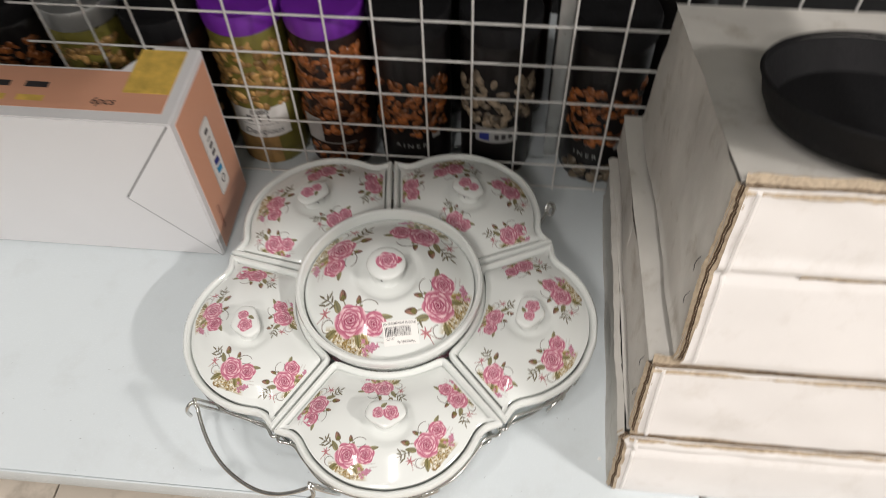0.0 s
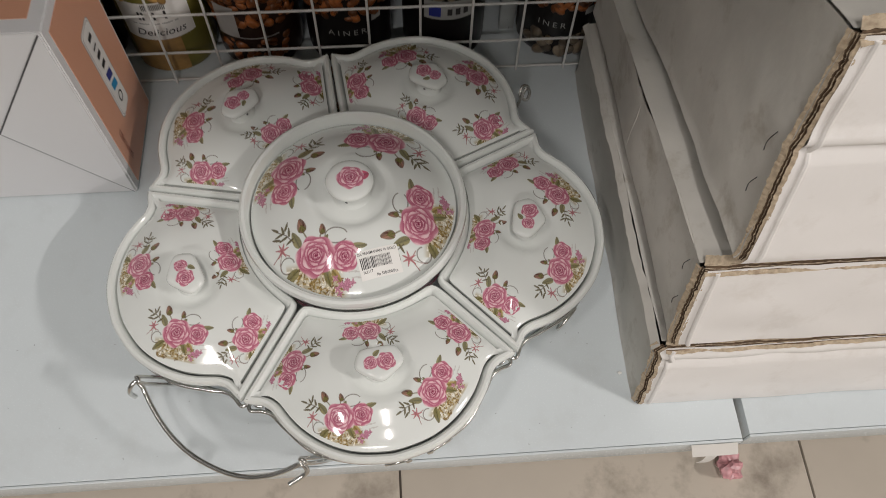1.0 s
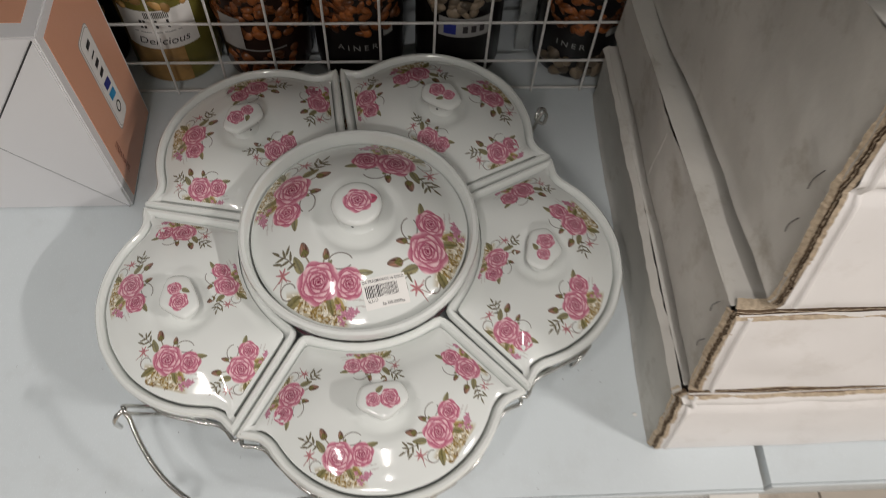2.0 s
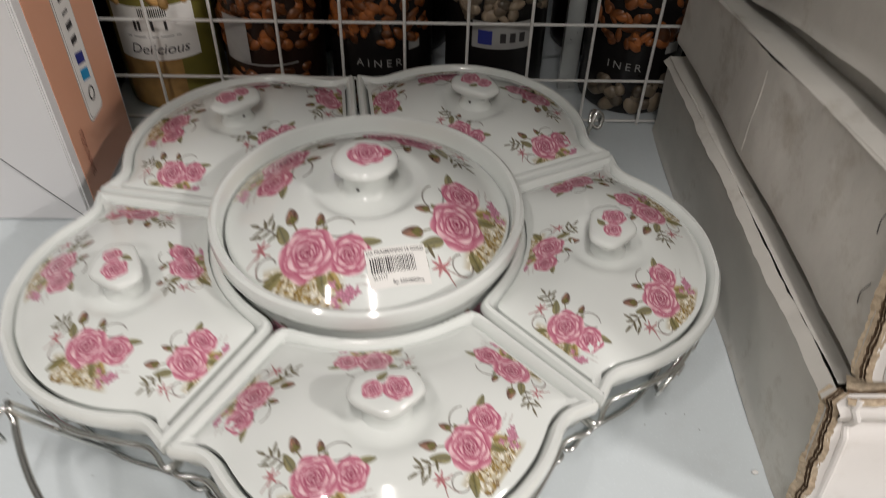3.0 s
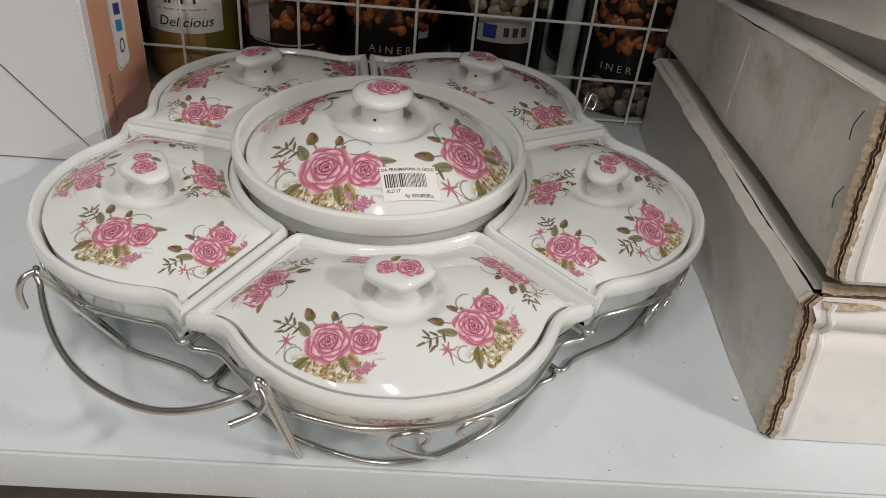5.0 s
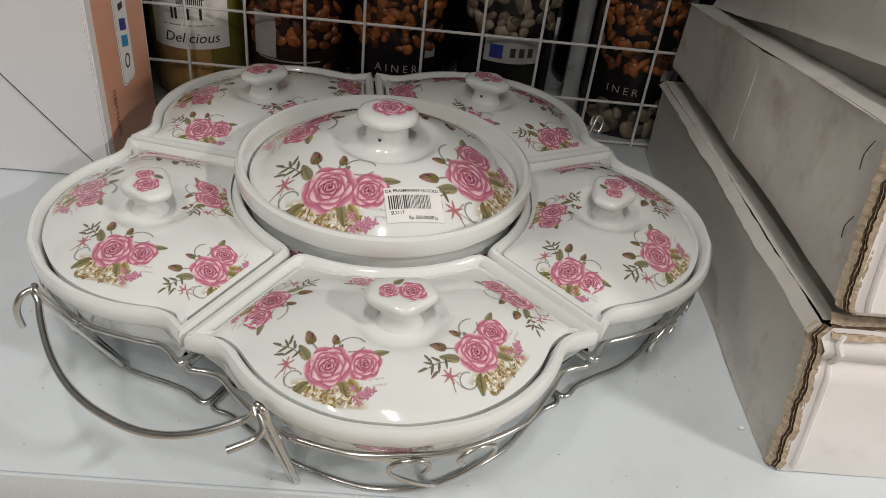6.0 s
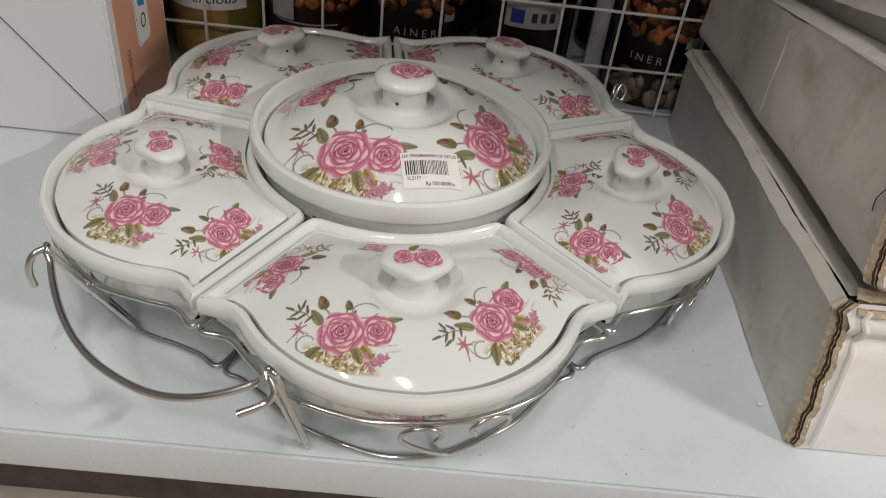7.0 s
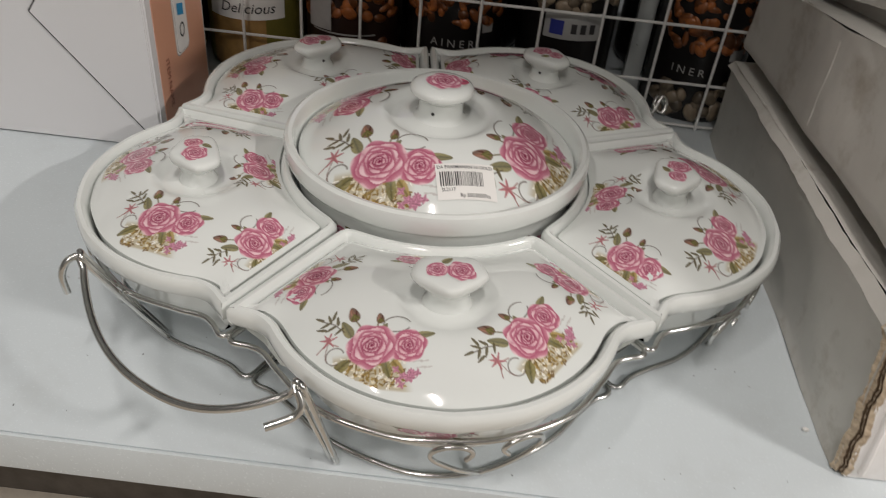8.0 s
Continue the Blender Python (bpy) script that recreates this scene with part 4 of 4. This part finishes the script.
def morsels(r, z0, z1, spread, size, seed, flat=0.6):
    """Nuts or biscuits pressed against the wall of a canister."""
    bm = bmesh.new()
    rng = random.Random(seed)
    n = int((z1 - z0) * 2 * spread * r / (size * size * 0.9))
    for _ in range(n):
        a, z = rng.uniform(-spread, spread), rng.uniform(z0, z1)
        d = r - rng.uniform(0.0, 0.0025)
        m = Matrix.Translation((d * math.sin(a), -d * math.cos(a), z)) @ Matrix.Rotation(a, 4, "Z") @ Euler((rng.uniform(-0.5, 0.5), rng.uniform(0, 6.3), rng.uniform(-0.3, 0.3))).to_matrix().to_4x4() @ Matrix.Diagonal((size * rng.uniform(0.5, 1.05), size * 0.40, size * flat * rng.uniform(0.6, 1.3), 1))
        bmesh.ops.create_icosphere(bm, subdivisions=2, radius=1.0, matrix=m)
    return bm


def canister(x, y, r, h, wall, lid_mat, label, fill=None, band=(0.1, 0.17), seed=1, turn=0.0):
    ob = thing("canister", TURN @ pose(x, y, 0.0008, 0, 0, turn), label, "canister", "canisters behind the grid")
    part("body", turned([(0.0, 0.0), (r * 0.93, 0.0), (r * 0.985, 0.003), (r, 0.010), (r, h - 0.012), (r * 0.96, h - 0.004), (r * 0.9, h), (0.0, h)], 48), wall, ob)
    part("lid", turned([(r * 0.93, h - 0.002), (r * 1.03, h), (r * 1.04, h + 0.004), (r * 1.04, h + 0.020), (r * 1.0, h + 0.024), (r * 0.8, h + 0.0245), (0.0, h + 0.0235)], 48), lid_mat, ob)
    if fill:
        me = part("filling", morsels(r * 0.992, *band, 1.15, 0.0085 if fill is not PALENUT else 0.010, seed), fill, ob)
        tagged(me, "roasted nuts seen through the side" if fill is not PASTRY else "golden biscuits seen through the side", kind="stuff")
    return ob


CY, CR = 0.262, 0.0435
j1 = canister(-0.190, CY, CR, 0.205, GREENPRINT, PURPLE, "tall biscuit canister with white label and purple lid", PASTRY, (0.098, 0.19), 1)
w = curved(CR)
part("paper_label", patch(-0.034, 0.050, 0.038, 0.098, w, 16, 4), PAPER, j1, "white paper label")
part("pale_print", patch(-0.034, 0.004, 0.020, 0.050, curved(CR, 0, 0.0004), 14, 4), PASTRY, j1)
part("label_text", lettering("Delicious", 0.0130, lambda x, y: curved(CR, 0, 0.0009)(x + 0.004, y + 0.060), shear=0.25), DARKINK, j1)
for k, (x0, y0, x1, y1) in enumerate(((-0.020, 0.071, 0.024, 0.0722), (-0.012, 0.0770, -0.0095, 0.0870), (-0.0085, 0.0770, -0.0005, 0.0870), (0.002, 0.0770, 0.010, 0.0870), (0.0125, 0.0770, 0.021, 0.0870))):
    bm = patch(x0, y0, x0 + 0.0022 if y1 - y0 > 0.005 else x1, y1, curved(CR, 0, 0.0009), 4, 1)
    part("label_bar", bm, DARKINK if k else GREYPRINT, j1)
bm = bmesh.new()
for k in range(14):
    patch(-0.006 + 0.0016 * k, 0.089, -0.0052 + 0.0016 * k, 0.0965, curved(CR, 0, 0.0009), 1, 1, bm)
part("label_bar", bm, DARKINK, j1)

j2 = canister(-0.098, CY, CR, 0.205, BROWNWRAP, PURPLE, "tall brown nut canister with a pale label and purple lid", NUT, (0.060, 0.19), 2)
part("paper_label", patch(-0.034, 0.050, -0.012, 0.090, curved(CR, 0, 0.004), 8, 3), GREYPRINT, j2, "pale paper label")
part("label_line", patch(-0.034, 0.046, 0.026, 0.0475, curved(CR, 0, 0.0008), 12, 1), GREYPRINT, j2)
part("lower_print", morsels(CR * 0.992, 0.016, 0.040, 0.9, 0.008, 9), NUT, j2)

j3 = canister(-0.004, CY, CR + 0.001, 0.205, BLACKWRAP, BLACKPOT, "tall black canister printed with roasted nuts", NUT, (0.068, 0.150), 3)
part("label_text", lettering("A I N E R", 0.0100, lambda x, y: curved(CR + 0.001, 0, 0.0009)(x, y + 0.050)), GREYPRINT, j3)
part("seal", patch(-0.005, -0.004, 0.006, 0.004, lambda x, y: curved(CR, 0.030, 0.0020)(x, y + 0.064), 4, 1), GREYPRINT, j3)

j4 = canister(0.096, CY, CR, 0.205, BLACKWRAP, BLACKPOT, "tall black canister printed with pale nuts and a grey label", PALENUT, (0.092, 0.160), 4)
part("paper_label", patch(-0.022, 0.066, 0.026, 0.090, curved(CR, 0, 0.0035), 12, 3), GREYPRINT, j4, "grey label with a plain mark")
for x0 in (0.000, 0.0075, 0.0150):
    part("label_bar", patch(x0, 0.072, x0 + 0.0045, 0.0805, curved(CR, 0, 0.0040), 2, 1), DARKINK, j4)
part("label_bar", patch(-0.017, 0.070, -0.006, 0.0825, curved(CR, 0, 0.0040), 4, 2), NAVYINK, j4)

post = thing("divider_post", TURN, "silver upright strip between the canisters", "post")
part("strip", box_bm(0.1580, 0.262, 0.0, 0.1740, 0.270, 0.44, 0.001), SILVER, post)

j5 = canister(0.220, CY, CR, 0.205, BLACKWRAP, BLACKPOT, "tall black canister printed with almonds", NUT, (0.068, 0.150), 5)
part("label_text", lettering("I N E R", 0.0100, lambda x, y: curved(CR, 0, 0.0009)(x - 0.016, y + 0.048)), GREYPRINT, j5)
part("seal", patch(-0.006, -0.005, 0.007, 0.005, lambda x, y: curved(CR, 0.022, 0.0020)(x, y + 0.066), 4, 1), GREYPRINT, j5)
part("lower_print", morsels(CR * 0.992, 0.008, 0.034, 0.9, 0.012, 19), PALENUT, j5)

canister(-0.285, CY, CR, 0.19, BROWNWRAP, BLACKPOT, "dark canister beside the gift box", PASTRY, (0.06, 0.16), 6)
canister(-0.378, CY, CR, 0.20, GREENPRINT, SILVER, "olive canister with a silver lid", PASTRY, (0.09, 0.18), 7)
canister(-0.470, CY, CR, 0.20, BLACKWRAP, BLACKPOT, "black canister with a black lid", NUT, (0.09, 0.18), 8)
for k in range(9):
    canister(-0.46 + 0.095 * k, CY + 0.10, CR, 0.205, BLACKWRAP if k % 3 else BROWNWRAP, BLACKPOT, "black canister in the second row", None)

# ---- odds and ends at the shelf's edge ----
tape = thing("tape_strip", TURN, "white torn tape hanging from the shelf joint", "tape")
bm = bmesh.new()
sheet(bm, [[(0.272 + 0.040 * t + 0.006 * s, EDGE - 0.0008 - 0.006 * s, -0.0015 - 0.019 * s) for t in steps([0, 1.0], 0.1)] for s in steps([0, 1.0], 0.2)], 0.0008, 4.0)
part("flag", bm, PAPER, tape)
bm = bmesh.new()
sheet(bm, [[(0.2955 + 0.010 * t - 0.002 * s, EDGE - 0.002 - 0.003 * math.sin(2.5 * s), -0.018 - 0.042 * s) for t in steps([0, 1.0], 0.25)] for s in steps([0, 1.0], 0.1)], 0.0008, 7.0)
part("tail", bm, PAPER, tape)
film = thing("plastic_scrap", TURN @ pose(0.348, -0.200, FLOOR), "crumpled pink plastic scrap on the floor", "litter")
bm = bmesh.new()
bmesh.ops.create_icosphere(bm, subdivisions=3, radius=0.016)
for v in bm.verts:
    v.co = v.co * (0.75 + 0.6 * noise.noise(v.co * 90)) * 1.0
    v.co.z = max(0.0005, v.co.z * 0.8 + 0.010)
part("wad", bm, PINKFILM, film, smooth=False)
lint = thing("lint", TURN @ pose(0.2225, -0.1375, 0.0), "tiny pale scrap on the shelf beside the carton", "litter")
bm = bmesh.new()
bmesh.ops.create_icosphere(bm, subdivisions=1, radius=0.0022, matrix=Matrix.Translation((0, 0, 0.0014)) @ Matrix.Diagonal((1, 0.7, 0.6, 1)))
part("scrap", bm, PAPER, lint)
rng = random.Random(8)
specks = bmesh.new()
for _ in range(60):
    x, y = rng.uniform(-0.45, 0.22), rng.uniform(EDGE + 0.005, -0.08)
    m = Matrix.Translation((x, y, 0.0003)) @ Matrix.Rotation(rng.uniform(0, 6.3), 4, "Z") @ Matrix.Diagonal((rng.uniform(0.0004, 0.0016), rng.uniform(0.0003, 0.0005), 0.0003, 1))
    bmesh.ops.create_icosphere(specks, subdivisions=1, radius=0.6, matrix=m)
ob = part("dust_specks", specks, DARKINK, m=TURN)
tagged(ob, "dark specks of dust scattered on the shelf", "dust", kind="stuff")

# ---- floor tiles ----
tile_me = finish(box_bm(-0.199, -0.199, -0.008, 0.199, 0.199, 0.0, 0.0012), "tile", TILE)
for i in range(16):
    for j in range(12):
        tile = new("tile", tile_me)
        tile.parent = floor_bed
        tile.matrix_basis = pose(-2.174 + 0.4 * i, -2.58 + 0.4 * j, FLOOR)
